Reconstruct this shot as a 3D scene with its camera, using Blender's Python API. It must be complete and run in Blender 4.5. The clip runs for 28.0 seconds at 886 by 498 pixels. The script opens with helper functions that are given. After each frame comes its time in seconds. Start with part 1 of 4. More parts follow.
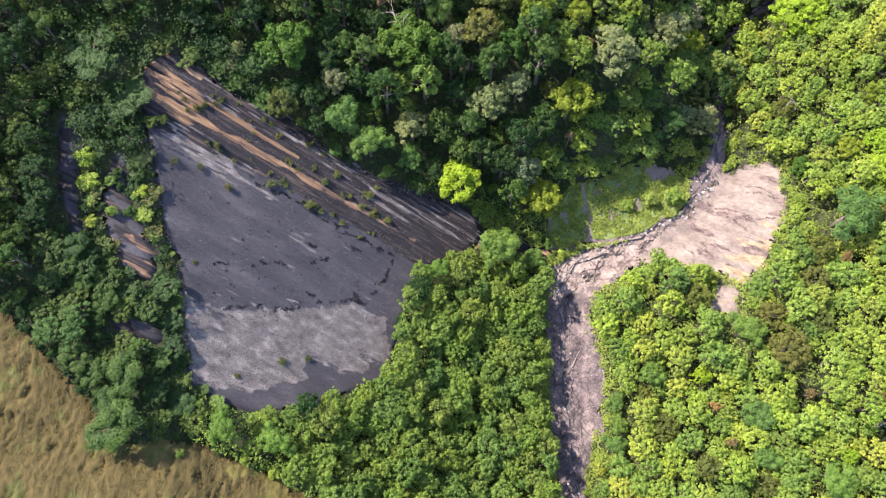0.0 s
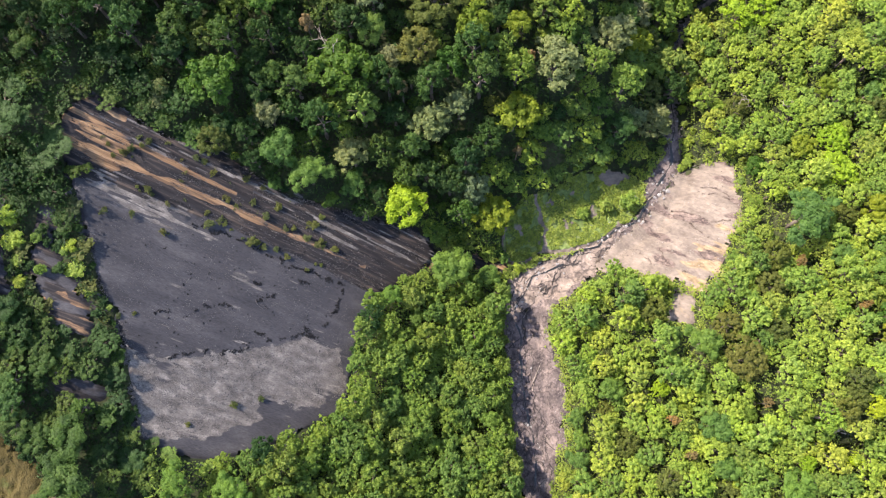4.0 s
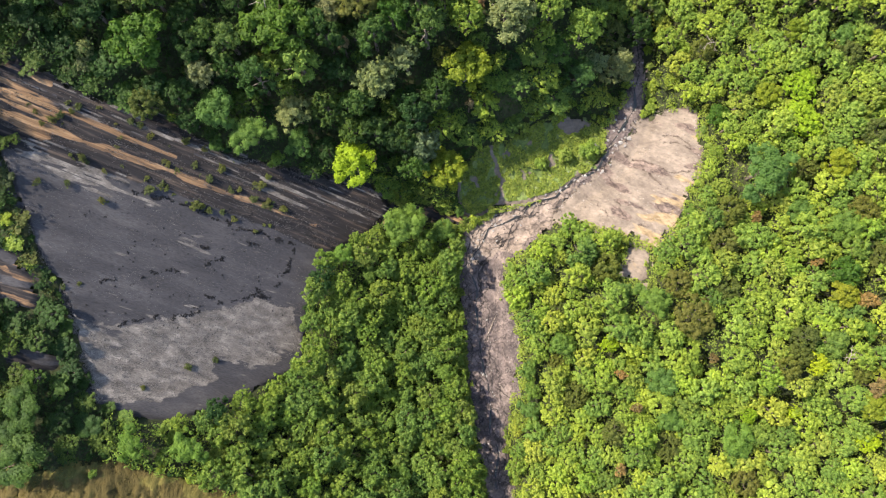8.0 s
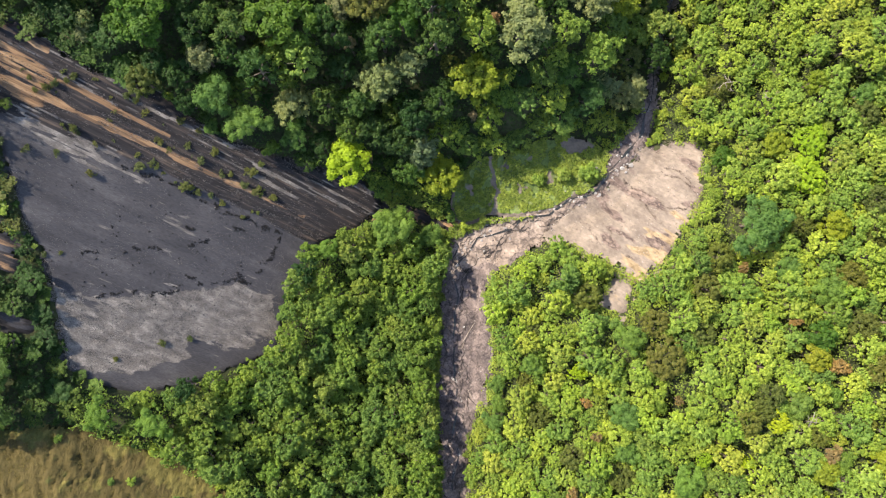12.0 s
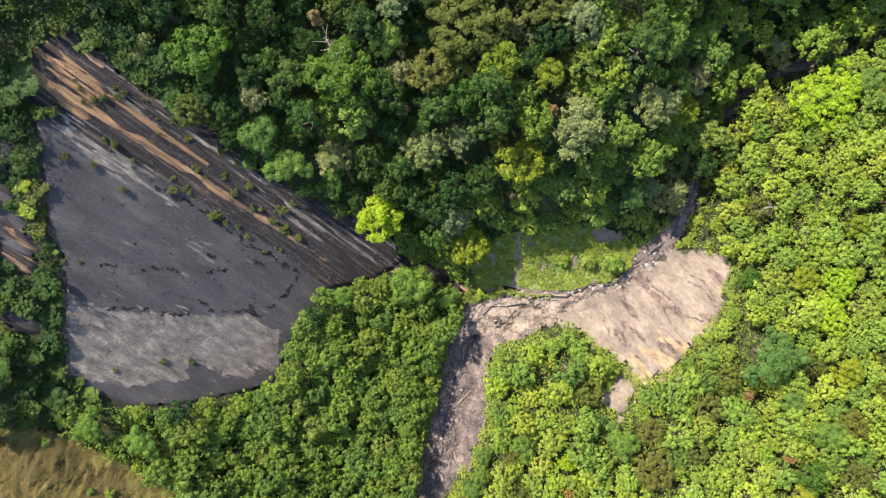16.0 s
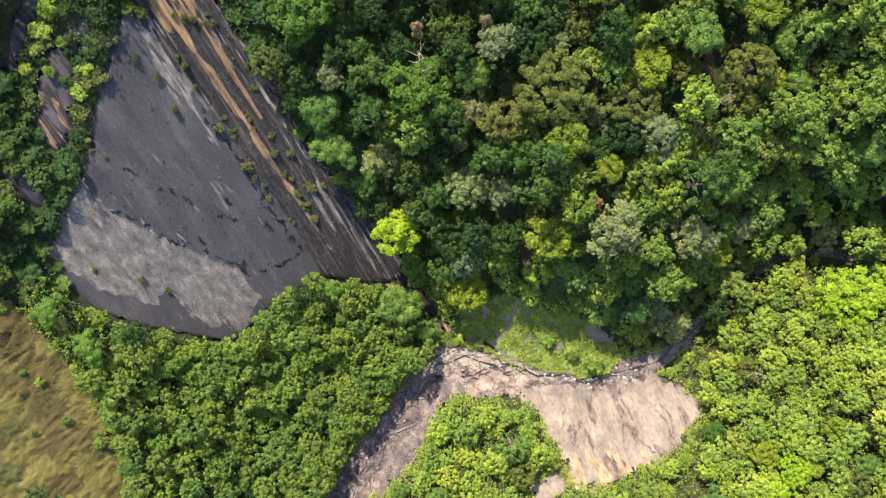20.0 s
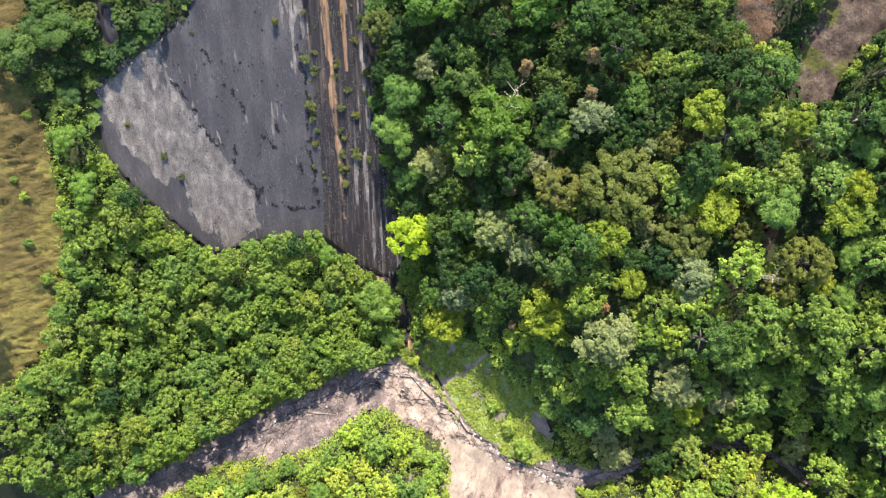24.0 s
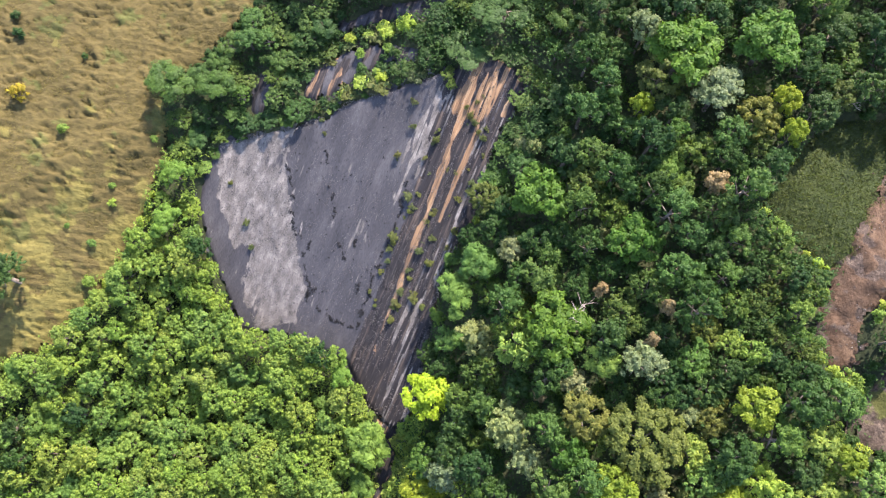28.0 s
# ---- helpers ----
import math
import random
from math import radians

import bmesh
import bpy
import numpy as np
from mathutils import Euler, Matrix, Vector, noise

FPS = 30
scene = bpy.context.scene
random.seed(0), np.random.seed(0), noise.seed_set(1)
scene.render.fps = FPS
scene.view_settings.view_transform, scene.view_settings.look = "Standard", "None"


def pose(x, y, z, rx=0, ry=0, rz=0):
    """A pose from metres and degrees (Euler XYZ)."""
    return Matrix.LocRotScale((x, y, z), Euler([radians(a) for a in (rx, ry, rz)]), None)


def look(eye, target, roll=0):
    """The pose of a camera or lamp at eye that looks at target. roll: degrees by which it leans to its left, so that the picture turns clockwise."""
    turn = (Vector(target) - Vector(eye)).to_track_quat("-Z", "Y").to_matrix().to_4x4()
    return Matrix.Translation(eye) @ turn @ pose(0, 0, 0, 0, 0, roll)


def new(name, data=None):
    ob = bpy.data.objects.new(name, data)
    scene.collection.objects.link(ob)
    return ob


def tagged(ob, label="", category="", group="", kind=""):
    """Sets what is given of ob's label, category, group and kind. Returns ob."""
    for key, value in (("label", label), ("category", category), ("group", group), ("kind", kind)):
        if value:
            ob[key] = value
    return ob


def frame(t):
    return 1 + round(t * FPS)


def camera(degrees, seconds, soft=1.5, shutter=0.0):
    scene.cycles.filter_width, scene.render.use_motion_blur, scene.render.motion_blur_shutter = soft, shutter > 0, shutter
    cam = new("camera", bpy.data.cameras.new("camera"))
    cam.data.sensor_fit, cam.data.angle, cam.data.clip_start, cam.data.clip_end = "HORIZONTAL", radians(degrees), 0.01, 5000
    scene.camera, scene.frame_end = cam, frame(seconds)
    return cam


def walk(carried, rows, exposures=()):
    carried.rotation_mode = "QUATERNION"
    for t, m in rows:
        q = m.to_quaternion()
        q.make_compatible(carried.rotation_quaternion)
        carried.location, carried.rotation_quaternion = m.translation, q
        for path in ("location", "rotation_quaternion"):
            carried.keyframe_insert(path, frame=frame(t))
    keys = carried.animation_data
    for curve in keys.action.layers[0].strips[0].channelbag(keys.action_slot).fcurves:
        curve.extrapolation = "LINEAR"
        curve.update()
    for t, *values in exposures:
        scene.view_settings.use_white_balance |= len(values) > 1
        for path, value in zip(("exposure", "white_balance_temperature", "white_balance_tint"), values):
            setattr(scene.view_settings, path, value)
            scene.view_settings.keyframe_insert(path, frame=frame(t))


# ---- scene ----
cam = camera(66.77, 28.0, soft=1.2)


def row(t, x, y, z, yaw, pitch, roll):
    """A row of the flight: place in metres, heading to the left of +y, pitch above the level, roll."""
    return t, pose(x, y, z, 0, 0, yaw) @ pose(0, 0, 0, 90 + pitch) @ pose(0, 0, 0, 0, 0, roll)


FLIGHT = [
    row(0, 20, -70, 120, -0, -72.46, 0.33),
    row(1, 21.69, -65.73, 120.61, -1.94, -73.11, 0.23),
    row(2, 23.33, -62.22, 120.67, -2.96, -73.67, 0.53),
    row(3, 25.24, -59.34, 120.44, -3.9, -74.42, 0.67),
    row(3.5, 26.27, -58.18, 120.53, -4.06, -75.26, 0.86),
    row(5.5, 31.21, -53.42, 120.51, -3.93, -78.01, 0.43),
    row(6, 32.67, -51.86, 120.8, -3.76, -78.98, 0.3),
    row(7, 35.36, -48.78, 121.05, -3.54, -81.75, -0.01),
    row(8, 37.6, -45.91, 121.02, -3.57, -84.85, -0.31),
    row(9, 39.66, -43.44, 121.21, -3.02, -87.14, -0.18),
    row(10, 41.13, -40.8, 121.18, -1.72, -89.21, -0.14),
    row(11, 41.53, -37.53, 121.11, 0.56, -89.34, -0.01),
    row(12, 41.17, -34.2, 121.28, 3.24, -89.38, 0.22),
    row(12.5, 40.69, -32.43, 121.17, 4.25, -89.47, 0.03),
    row(14.5, 37.78, -24.03, 120.84, 8.67, -90.53, 0),
    row(15, 36.85, -22.26, 120.89, 10.46, -90.6, -0.01),
    row(16, 35.06, -19.08, 120.85, 14.3, -90.84, -0.26),
    row(17, 33.52, -16.84, 120.98, 19.8, -90.96, 0.4),
    row(18, 32.34, -16.46, 120.45, 24.54, -90.45, 0.06),
    row(19, 32.09, -16.63, 120.54, 29.76, -89.83, -0.37),
    row(20, 32.43, -16.83, 121.29, 36.87, -89.25, 0.15),
    row(20.5, 32.56, -16.97, 121.13, 40.3, -89.15, 0.13),
    row(22.5, 31.79, -15.97, 120.48, 54.85, -89.46, 0.33),
    row(23, 31.85, -16, 120.19, 58.67, -89.36, 0.26),
    row(24, 31.95, -15.93, 119.97, 66.05, -87.69, -0.42),
    row(25, 32.3, -15.74, 119.48, 73.87, -84.77, -0.67),
    row(26, 32.24, -15.44, 119.29, 80.24, -80.43, -0.77),
    row(27, 32.23, -15.44, 119.18, 85.89, -76.59, -0.13),
    row(28, 32.52, -15.77, 119.56, 89.93, -73.15, 0.71),
]
walk(cam, FLIGHT, [(0, 1.86, 6560, 26), (8, 1.6, 7150, 16), (17, 1.63, 7150, 16), (23, 1.92, 7050, 16), (28, 2.34, 6700, 23)])

# ---- light ----
SUN_AZ, SUN_EL = 150.0, 49.0          # degrees: azimuth from +x towards +y, and elevation
world = bpy.data.worlds.new("sky")
scene.world = world
world.use_nodes = True
wn = world.node_tree
sky = wn.nodes.new("ShaderNodeTexSky")
sky.sky_type, sky.sun_disc = "NISHITA", False
sky.sun_elevation, sky.sun_rotation = radians(SUN_EL), radians(90 - SUN_AZ)
wn.nodes["Background"].inputs["Strength"].default_value = 0.15
wn.links.new(sky.outputs[0], wn.nodes["Background"].inputs["Color"])
sun = new("sun", bpy.data.lights.new("sun", "SUN"))
sun.data.energy, sun.data.angle, sun.data.color = 4.0, radians(0.6), (1.0, 0.94, 0.82)
sun.matrix_world = look((math.cos(radians(SUN_AZ)) * 300, math.sin(radians(SUN_AZ)) * 300, math.tan(radians(SUN_EL)) * 300), (0, 0, 0))


# ---- materials ----
def material(name, rough=0.85):
    m = bpy.data.materials.new(name)
    m.use_nodes = True
    b = m.node_tree.nodes["Principled BSDF"]
    b.inputs["Roughness"].default_value = rough
    b.inputs["Specular IOR Level"].default_value = 0.25
    return m, m.node_tree, b


def node(nt, kind, **inputs):
    n = nt.nodes.new("ShaderNode" + kind)
    for k, v in inputs.items():
        n.inputs[k.replace("_", " ")].default_value = v
    return n


def noise_tex(nt, scale, detail=4.0, stretch=None, rough=0.6):
    """A noise over the object's own metres, stretched along its axes where given."""
    tc = node(nt, "TexCoord")
    mp = node(nt, "Mapping")
    if stretch:
        mp.inputs["Scale"].default_value = stretch
    nt.links.new(tc.outputs["Object"], mp.inputs["Vector"])
    n = node(nt, "TexNoise", Scale=scale, Detail=detail, Roughness=rough)
    nt.links.new(mp.outputs[0], n.inputs["Vector"])
    return n.outputs["Fac"]


def ramp(nt, fac, stops):
    r = nt.nodes.new("ShaderNodeValToRGB")
    el = r.color_ramp.elements
    while len(el) < len(stops):
        el.new(0.5)
    for e, (p, c) in zip(el, stops):
        e.position, e.color = p, (*c, 1)
    nt.links.new(fac, r.inputs["Fac"])
    return r.outputs["Color"]


def blend(nt, fac, a, b, kind="MIX"):
    m = nt.nodes.new("ShaderNodeMix")
    m.data_type, m.blend_type = "RGBA", kind
    for s, v in ((m.inputs["Factor"], fac), (m.inputs["A"], a), (m.inputs["B"], b)):
        if isinstance(v, (int, float)):
            s.default_value = v
        elif isinstance(v, tuple):
            s.default_value = (*v, 1)
        else:
            nt.links.new(v, s)
    return m.outputs["Result"]


def bump(nt, bsdf, fac, strength, distance):
    b = node(nt, "Bump", Strength=strength, Distance=distance)
    nt.links.new(fac, b.inputs["Height"])
    nt.links.new(b.outputs[0], bsdf.inputs["Normal"])


def earth(nt, dark, mid, light, big, small, stretch=None, contrast=0.8, vein=0.0):
    """Colour of earth, rock or turf, broad patches times fine grain, and the grain itself."""
    f1 = noise_tex(nt, big, 5, stretch)
    f2 = noise_tex(nt, small, 6, stretch, 0.7)
    c1 = ramp(nt, f1, [(0.32, dark), (0.52, mid), (0.7, light)])
    c2 = ramp(nt, f2, [(0.3, (0.45, 0.45, 0.45)), (0.5, (1, 1, 1)), (0.72, (1.5, 1.5, 1.5))])
    c = blend(nt, contrast, c1, c2, "MULTIPLY")
    if vein:                             # winding dark cracks
        v = noise_tex(nt, vein, 4, stretch, 0.55)
        c = blend(nt, 0.85, c, ramp(nt, v, [(0.455, (1, 1, 1)), (0.49, (0.3, 0.3, 0.33)), (0.53, (1, 1, 1))]), "MULTIPLY")
    return c, f2


def surface(name, dark, mid, light, big, small, stretch=None, rough=0.9, relief=0.25, contrast=0.8):
    m, nt, b = material(name, rough)
    c, f = earth(nt, dark, mid, light, big, small, stretch, contrast)
    nt.links.new(c, b.inputs["Base Color"])
    bump(nt, b, f, 0.8, relief)
    return m


def layered(name, layers, rough=0.9, relief=0.2, ragged=0.5, grain=1.3, stretch=None):
    """A base of earth or rock with up to three others over it, each where the sheet's cover says, with ragged edges."""
    m, nt, b = material(name, rough)
    c, f = earth(nt, *layers[0])
    att = nt.nodes.new("ShaderNodeAttribute")
    att.attribute_name = "cover"
    sep = nt.nodes.new("ShaderNodeSeparateColor")
    nt.links.new(att.outputs["Color"], sep.inputs[0])
    rag = noise_tex(nt, grain, 5, stretch, 0.65)
    for k, layer in enumerate(layers[1:]):
        add = nt.nodes.new("ShaderNodeMath")
        add.operation = "MULTIPLY_ADD"
        nt.links.new(rag, add.inputs[0])
        add.inputs[1].default_value = ragged
        nt.links.new(sep.outputs[k], add.inputs[2])
        lo = 0.5 + ragged * 0.5
        mask = ramp(nt, add.outputs[0], [(min(0.9, lo - 0.06), (0, 0, 0)), (min(0.98, lo + 0.06), (1, 1, 1))])
        lc, lf = earth(nt, *layer)
        c = blend(nt, mask, c, lc)
    nt.links.new(c, b.inputs["Base Color"])
    bump(nt, b, f, 0.8, relief)
    return m


def leaf_material(name, tones, warm=0.35):
    """Leaves: a tone for each leaf and a shift for each tree, thin enough to let light through."""
    m = bpy.data.materials.new(name)
    m.use_nodes = True
    nt = m.node_tree
    nt.nodes.clear()
    out = nt.nodes.new("ShaderNodeOutputMaterial")
    tones = [tuple(b + (a - b) * 0.6 for a, b in zip(t, tones[1])) for t in tones]
    geo, info = nt.nodes.new("ShaderNodeNewGeometry"), nt.nodes.new("ShaderNodeObjectInfo")
    c = ramp(nt, geo.outputs["Random Per Island"], [(i / (len(tones) - 1), t) for i, t in enumerate(tones)])
    tint = ramp(nt, info.outputs["Random"], [(0.0, (0.66, 0.8, 0.86)), (0.22, (0.9, 0.98, 1.0)), (0.42, (1.12, 1.08, 0.8)), (0.58, (0.8, 0.92, 0.9)), (0.74, (1.12, 1.0, 0.95)), (0.88, (0.94, 1.06, 0.8)), (1.0, (1.2, 1.04, 0.9))])
    c = blend(nt, 1.0, c, tint, "MULTIPLY")
    twig = ramp(nt, noise_tex(nt, 0.75, 3), [(0.3, (0.55, 0.64, 0.72)), (0.5, (1, 1, 1)), (0.68, (1.36, 1.3, 1.1))])
    c = blend(nt, 0.8, c, twig, "MULTIPLY")
    dif = node(nt, "BsdfPrincipled", Roughness=0.6)
    dif.inputs["Specular IOR Level"].default_value = 0.18
    tr = nt.nodes.new("ShaderNodeBsdfTranslucent")
    nt.links.new(c, dif.inputs["Base Color"])
    nt.links.new(blend(nt, 1.0, c, (1.22, 1.22, 0.5), "MULTIPLY"), tr.inputs["Color"])
    mix = nt.nodes.new("ShaderNodeMixShader")
    mix.inputs[0].default_value = warm
    nt.links.new(dif.outputs[0], mix.inputs[1])
    nt.links.new(tr.outputs[0], mix.inputs[2])
    nt.links.new(mix.outputs[0], out.inputs["Surface"])
    return m


SHALE = ((0.026, 0.0263, 0.03), (0.038, 0.038, 0.0425), (0.06, 0.0595, 0.063), 0.3, 5.0, (0.3, 1, 0), 0.85)
PALE_SHALE = ((0.056, 0.0515, 0.048), (0.114, 0.105, 0.096), (0.205, 0.189, 0.172), 0.7, 5.5, (0.6, 1, 0), 1.0)
BANDED = ((0.0087, 0.0085, 0.0101), (0.018, 0.0165, 0.0176), (0.0761, 0.058, 0.0454), 1.5, 4.5, (0.08, 1, 0), 0.95)
CLAY = ((0.048, 0.033, 0.025), (0.185, 0.112, 0.06), (0.31, 0.205, 0.115), 1.6, 6.0, (0.06, 1, 0), 1.0)
SILT = ((0.06, 0.05, 0.049), (0.122, 0.099, 0.092), (0.205, 0.166, 0.148), 0.32, 2.2, None, 0.9, 0.42)
FLATS = ((0.15, 0.12, 0.1), (0.215, 0.174, 0.145), (0.3, 0.246, 0.206), 0.35, 2.0, None, 0.6, 0.2)
SANDSTONE = ((0.11, 0.091, 0.076), (0.163, 0.136, 0.112), (0.225, 0.187, 0.153), 0.3, 1.7, (0.65, 1, 0), 0.55)
OCHRE = ((0.15, 0.112, 0.066), (0.23, 0.174, 0.108), (0.3, 0.236, 0.155), 0.5, 2.0, (0.55, 1, 0), 0.6)
MUDSTONE = ((0.069, 0.0517, 0.046), (0.138, 0.1058, 0.0909), (0.2127, 0.169, 0.1426), 0.6, 2.6, (0.55, 1, 0), 0.8, 0.5)
DRY_TURF = ((0.05, 0.041, 0.013), (0.068, 0.054, 0.0175), (0.088, 0.071, 0.024), 0.16, 1.6, (1, 0.4, 0), 0.6)
GREEN_TURF = ((0.042, 0.047, 0.013), (0.06, 0.065, 0.017), (0.08, 0.082, 0.023), 0.16, 1.6, (1, 0.4, 0), 0.6)
RED_EARTH = ((0.032, 0.021, 0.014), (0.062, 0.038, 0.023), (0.1, 0.066, 0.042), 0.35, 2.2)
GULLY_ROCK = ((0.03, 0.0225, 0.018), (0.062, 0.046, 0.036), (0.105, 0.082, 0.064), 0.6, 2.4)
TERRACE_TURF = ((0.066, 0.1056, 0.0288), (0.114, 0.162, 0.048), (0.18, 0.21, 0.0816), 0.25, 1.5)
soil = surface("forest_soil", (0.012, 0.018, 0.007), (0.024, 0.032, 0.011), (0.045, 0.048, 0.02), 0.12, 1.6)
slab_mat = layered("shale_slab", (SHALE, PALE_SHALE, BANDED, CLAY), 0.8, 0.12, 0.6, 1.3, (0.14, 1, 0))
bed_mat = layered("silt_and_gravel", (SILT, FLATS), 0.9, 0.3, 0.6, 0.5)
sand_mat = layered("tan_sandstone", (SANDSTONE, OCHRE, MUDSTONE), 0.9, 0.16, 0.6, 0.8, (0.45, 1, 0))
PALE_STRAW = ((0.075, 0.068, 0.019), (0.108, 0.094, 0.026), (0.145, 0.125, 0.037), 0.16, 1.6, (1, 0.4, 0), 0.6)
turf_mat = layered("dry_turf", (DRY_TURF, GREEN_TURF, PALE_STRAW), 0.95, 0.5, 0.7, 0.4)
terrace_mat = layered("terrace_earth", (TERRACE_TURF, SANDSTONE), 0.95, 0.3, 0.6, 0.6)
gully_mat = layered("gully_earth", (RED_EARTH, GULLY_ROCK, GREEN_TURF), 0.95, 0.4, 0.6, 0.5)
pale_shale = surface("pale_flaky_shale", *PALE_SHALE[:6])
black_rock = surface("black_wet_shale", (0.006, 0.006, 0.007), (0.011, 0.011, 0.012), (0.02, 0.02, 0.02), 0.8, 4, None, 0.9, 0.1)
white_stone = surface("pale_stone", (0.15, 0.145, 0.14), (0.25, 0.242, 0.23), (0.37, 0.355, 0.34), 0.8, 5, None, 0.85, 0.05)
flake = surface("pale_flake", (0.09, 0.083, 0.077), (0.145, 0.134, 0.122), (0.22, 0.203, 0.185), 0.8, 5, None, 0.85, 0.05)
bark = surface("bark", (0.06, 0.045, 0.035), (0.12, 0.1, 0.08), (0.2, 0.18, 0.15), 1.2, 8, (1, 1, 0.3), 0.95, 0.03)
dead_wood = surface("bleached_wood", (0.15, 0.125, 0.1), (0.25, 0.215, 0.18), (0.38, 0.34, 0.3), 1.2, 8, None, 0.9, 0.02)
water, wt, wb = material("stream_water", 0.08)
wb.inputs["Base Color"].default_value = (0.02, 0.022, 0.02, 1)
wb.inputs["Specular IOR Level"].default_value = 0.5
bump(wt, wb, noise_tex(wt, 3.0, 4), 0.5, 0.08)

LEAF = {
    "dark": leaf_material("dark_leaves", [(0.0105, 0.0309, 0.0075), (0.0225, 0.0556, 0.0132), (0.045, 0.0924, 0.0245)]),
    "forest": leaf_material("forest_green_leaves", [(0.023, 0.056, 0.012), (0.048, 0.1, 0.021), (0.088, 0.15, 0.036)]),
    "mid": leaf_material("mid_green_leaves", [(0.048, 0.098, 0.018), (0.104, 0.17, 0.033), (0.2, 0.262, 0.056)]),
    "yellowish": leaf_material("yellow_green_leaves", [(0.102, 0.168, 0.024), (0.212, 0.288, 0.044), (0.36, 0.42, 0.082)]),
    "fresh": leaf_material("fresh_green_leaves", [(0.078, 0.142, 0.023), (0.158, 0.236, 0.039), (0.29, 0.356, 0.068)]),
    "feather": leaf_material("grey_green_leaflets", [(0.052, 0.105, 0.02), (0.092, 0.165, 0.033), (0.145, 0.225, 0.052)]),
    # the feathery leaflets again, with shade put into their colour
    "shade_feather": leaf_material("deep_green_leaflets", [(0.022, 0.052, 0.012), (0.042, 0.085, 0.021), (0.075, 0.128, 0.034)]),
    "pale": leaf_material("pale_grey_leaves", [(0.085, 0.111, 0.0425), (0.136, 0.166, 0.0723), (0.212, 0.234, 0.119)]),
    "olive": leaf_material("olive_brown_leaves", [(0.056, 0.0748, 0.0144), (0.092, 0.11, 0.024), (0.144, 0.158, 0.04)]),
    "lime": leaf_material("lime_leaves", [(0.186, 0.261, 0.0108), (0.295, 0.364, 0.0162), (0.387, 0.443, 0.036)]),
    "vivid": leaf_material("vivid_green_leaves", [(0.145, 0.235, 0.012), (0.225, 0.325, 0.018), (0.32, 0.41, 0.04)]),
    "gold": leaf_material("olive_gold_leaves", [(0.0832, 0.125, 0.0108), (0.144, 0.187, 0.0162), (0.213, 0.241, 0.0306)]),
    "emerald": leaf_material("emerald_leaves", [(0.027, 0.072, 0.009), (0.05, 0.11, 0.013), (0.08, 0.145, 0.021)]),
    "salmon": leaf_material("salmon_blossom", [(0.13, 0.09, 0.045), (0.2, 0.14, 0.07), (0.26, 0.19, 0.1)]),
    "scrub": leaf_material("scrub_leaves", [(0.024, 0.052, 0.012), (0.05, 0.088, 0.019), (0.095, 0.135, 0.031)]),
    "tuft": leaf_material("tuft_leaves", [(0.05, 0.062, 0.022), (0.085, 0.1, 0.034), (0.13, 0.145, 0.055)]),
    "yellow": leaf_material("golden_blossom", [(0.16, 0.115, 0.012), (0.24, 0.175, 0.018), (0.3, 0.235, 0.04)]),
    "rust": leaf_material("rusty_leaves", [(0.14, 0.085, 0.035), (0.23, 0.15, 0.06), (0.3, 0.22, 0.09)]),
    "herb": leaf_material("herb_leaves", [(0.116, 0.185, 0.028), (0.192, 0.253, 0.0492), (0.307, 0.334, 0.0982)]),
    "fern": leaf_material("clearing_blades", [(0.017, 0.032, 0.003), (0.031, 0.047, 0.0048), (0.05, 0.063, 0.009)]),
    "straw": leaf_material("straw_blades", [(0.055, 0.048, 0.014), (0.08, 0.067, 0.02), (0.11, 0.09, 0.029)]),
}

# ---- the plan ----
STREAM = np.array([(52, -330, -34), (44, -120, -25), (46.5, -92, -23), (46.5, -75, -21.5), (44, -50, -19), (44, -36, -17.4),
                   (48, -30, -16.4), (62, -24, -16.2), (73, -17.5, -15.6), (79, -8, -15), (81, 0, -14.5), (82, 14, -13.6), (84, 21, -13.2), (90, 28, -12.5),
                   (104, 36.5, -10.5), (125, 60, -6), (190, 190, 4)], float)
SLAB = [(-18.3, -60.7), (-12, -62.6), (-6, -61.5), (1, -59), (10, -55), (12, -44), (16, -34), (24, -30), (29, -25), (26, -21), (18, -19), (8, -17.1), (1.4, -15.6), (-3.1, -12.8),
        (-8.3, -9.8), (-12.6, -8.4), (-17, -7.6), (-20, -5.6), (-23.4, -3.4), (-26.6, -2), (-29.5, -3.2), (-32.2, -6.5), (-33, -10.5), (-31.5, -14), (-30.3, -17.9), (-28.7, -27),
        (-27.6, -33), (-25, -40), (-24, -50), (-22.8, -57.7)]
STRIP = [(-31, -41.6), (-33.7, -38.9), (-35.7, -34.7), (-37.2, -31), (-36.6, -24.5), (-35.3, -20), (-33.2, -21), (-32.5, -26), (-32.1, -28.5), (-31, -31.6), (-29.4, -33.5), (-28.6, -36.5),
         (-28, -39.5), (-28.9, -41.8)]
UPPER = [(-40.3, -36), (-42.5, -31), (-43.5, -24), (-43.8, -14.5), (-41, -16), (-40.2, -23), (-39.8, -30), (-39, -34.8)]
SHELF = [(-35, -47.6), (-31, -47.2), (-27, -49.2), (-26.6, -52.2), (-30, -51.4), (-34, -50.6)]
PALE = [(-22.6, -57.5), (-24.2, -50), (-24.8, -42.6), (-21.4, -44.4), (-18, -45.2), (-9, -43.8), (4.5, -41.7), (9, -44), (10, -52), (1, -54.6), (-1.5, -53), (-4.6, -52), (-5.2, -56), (-13.5, -58.6)]
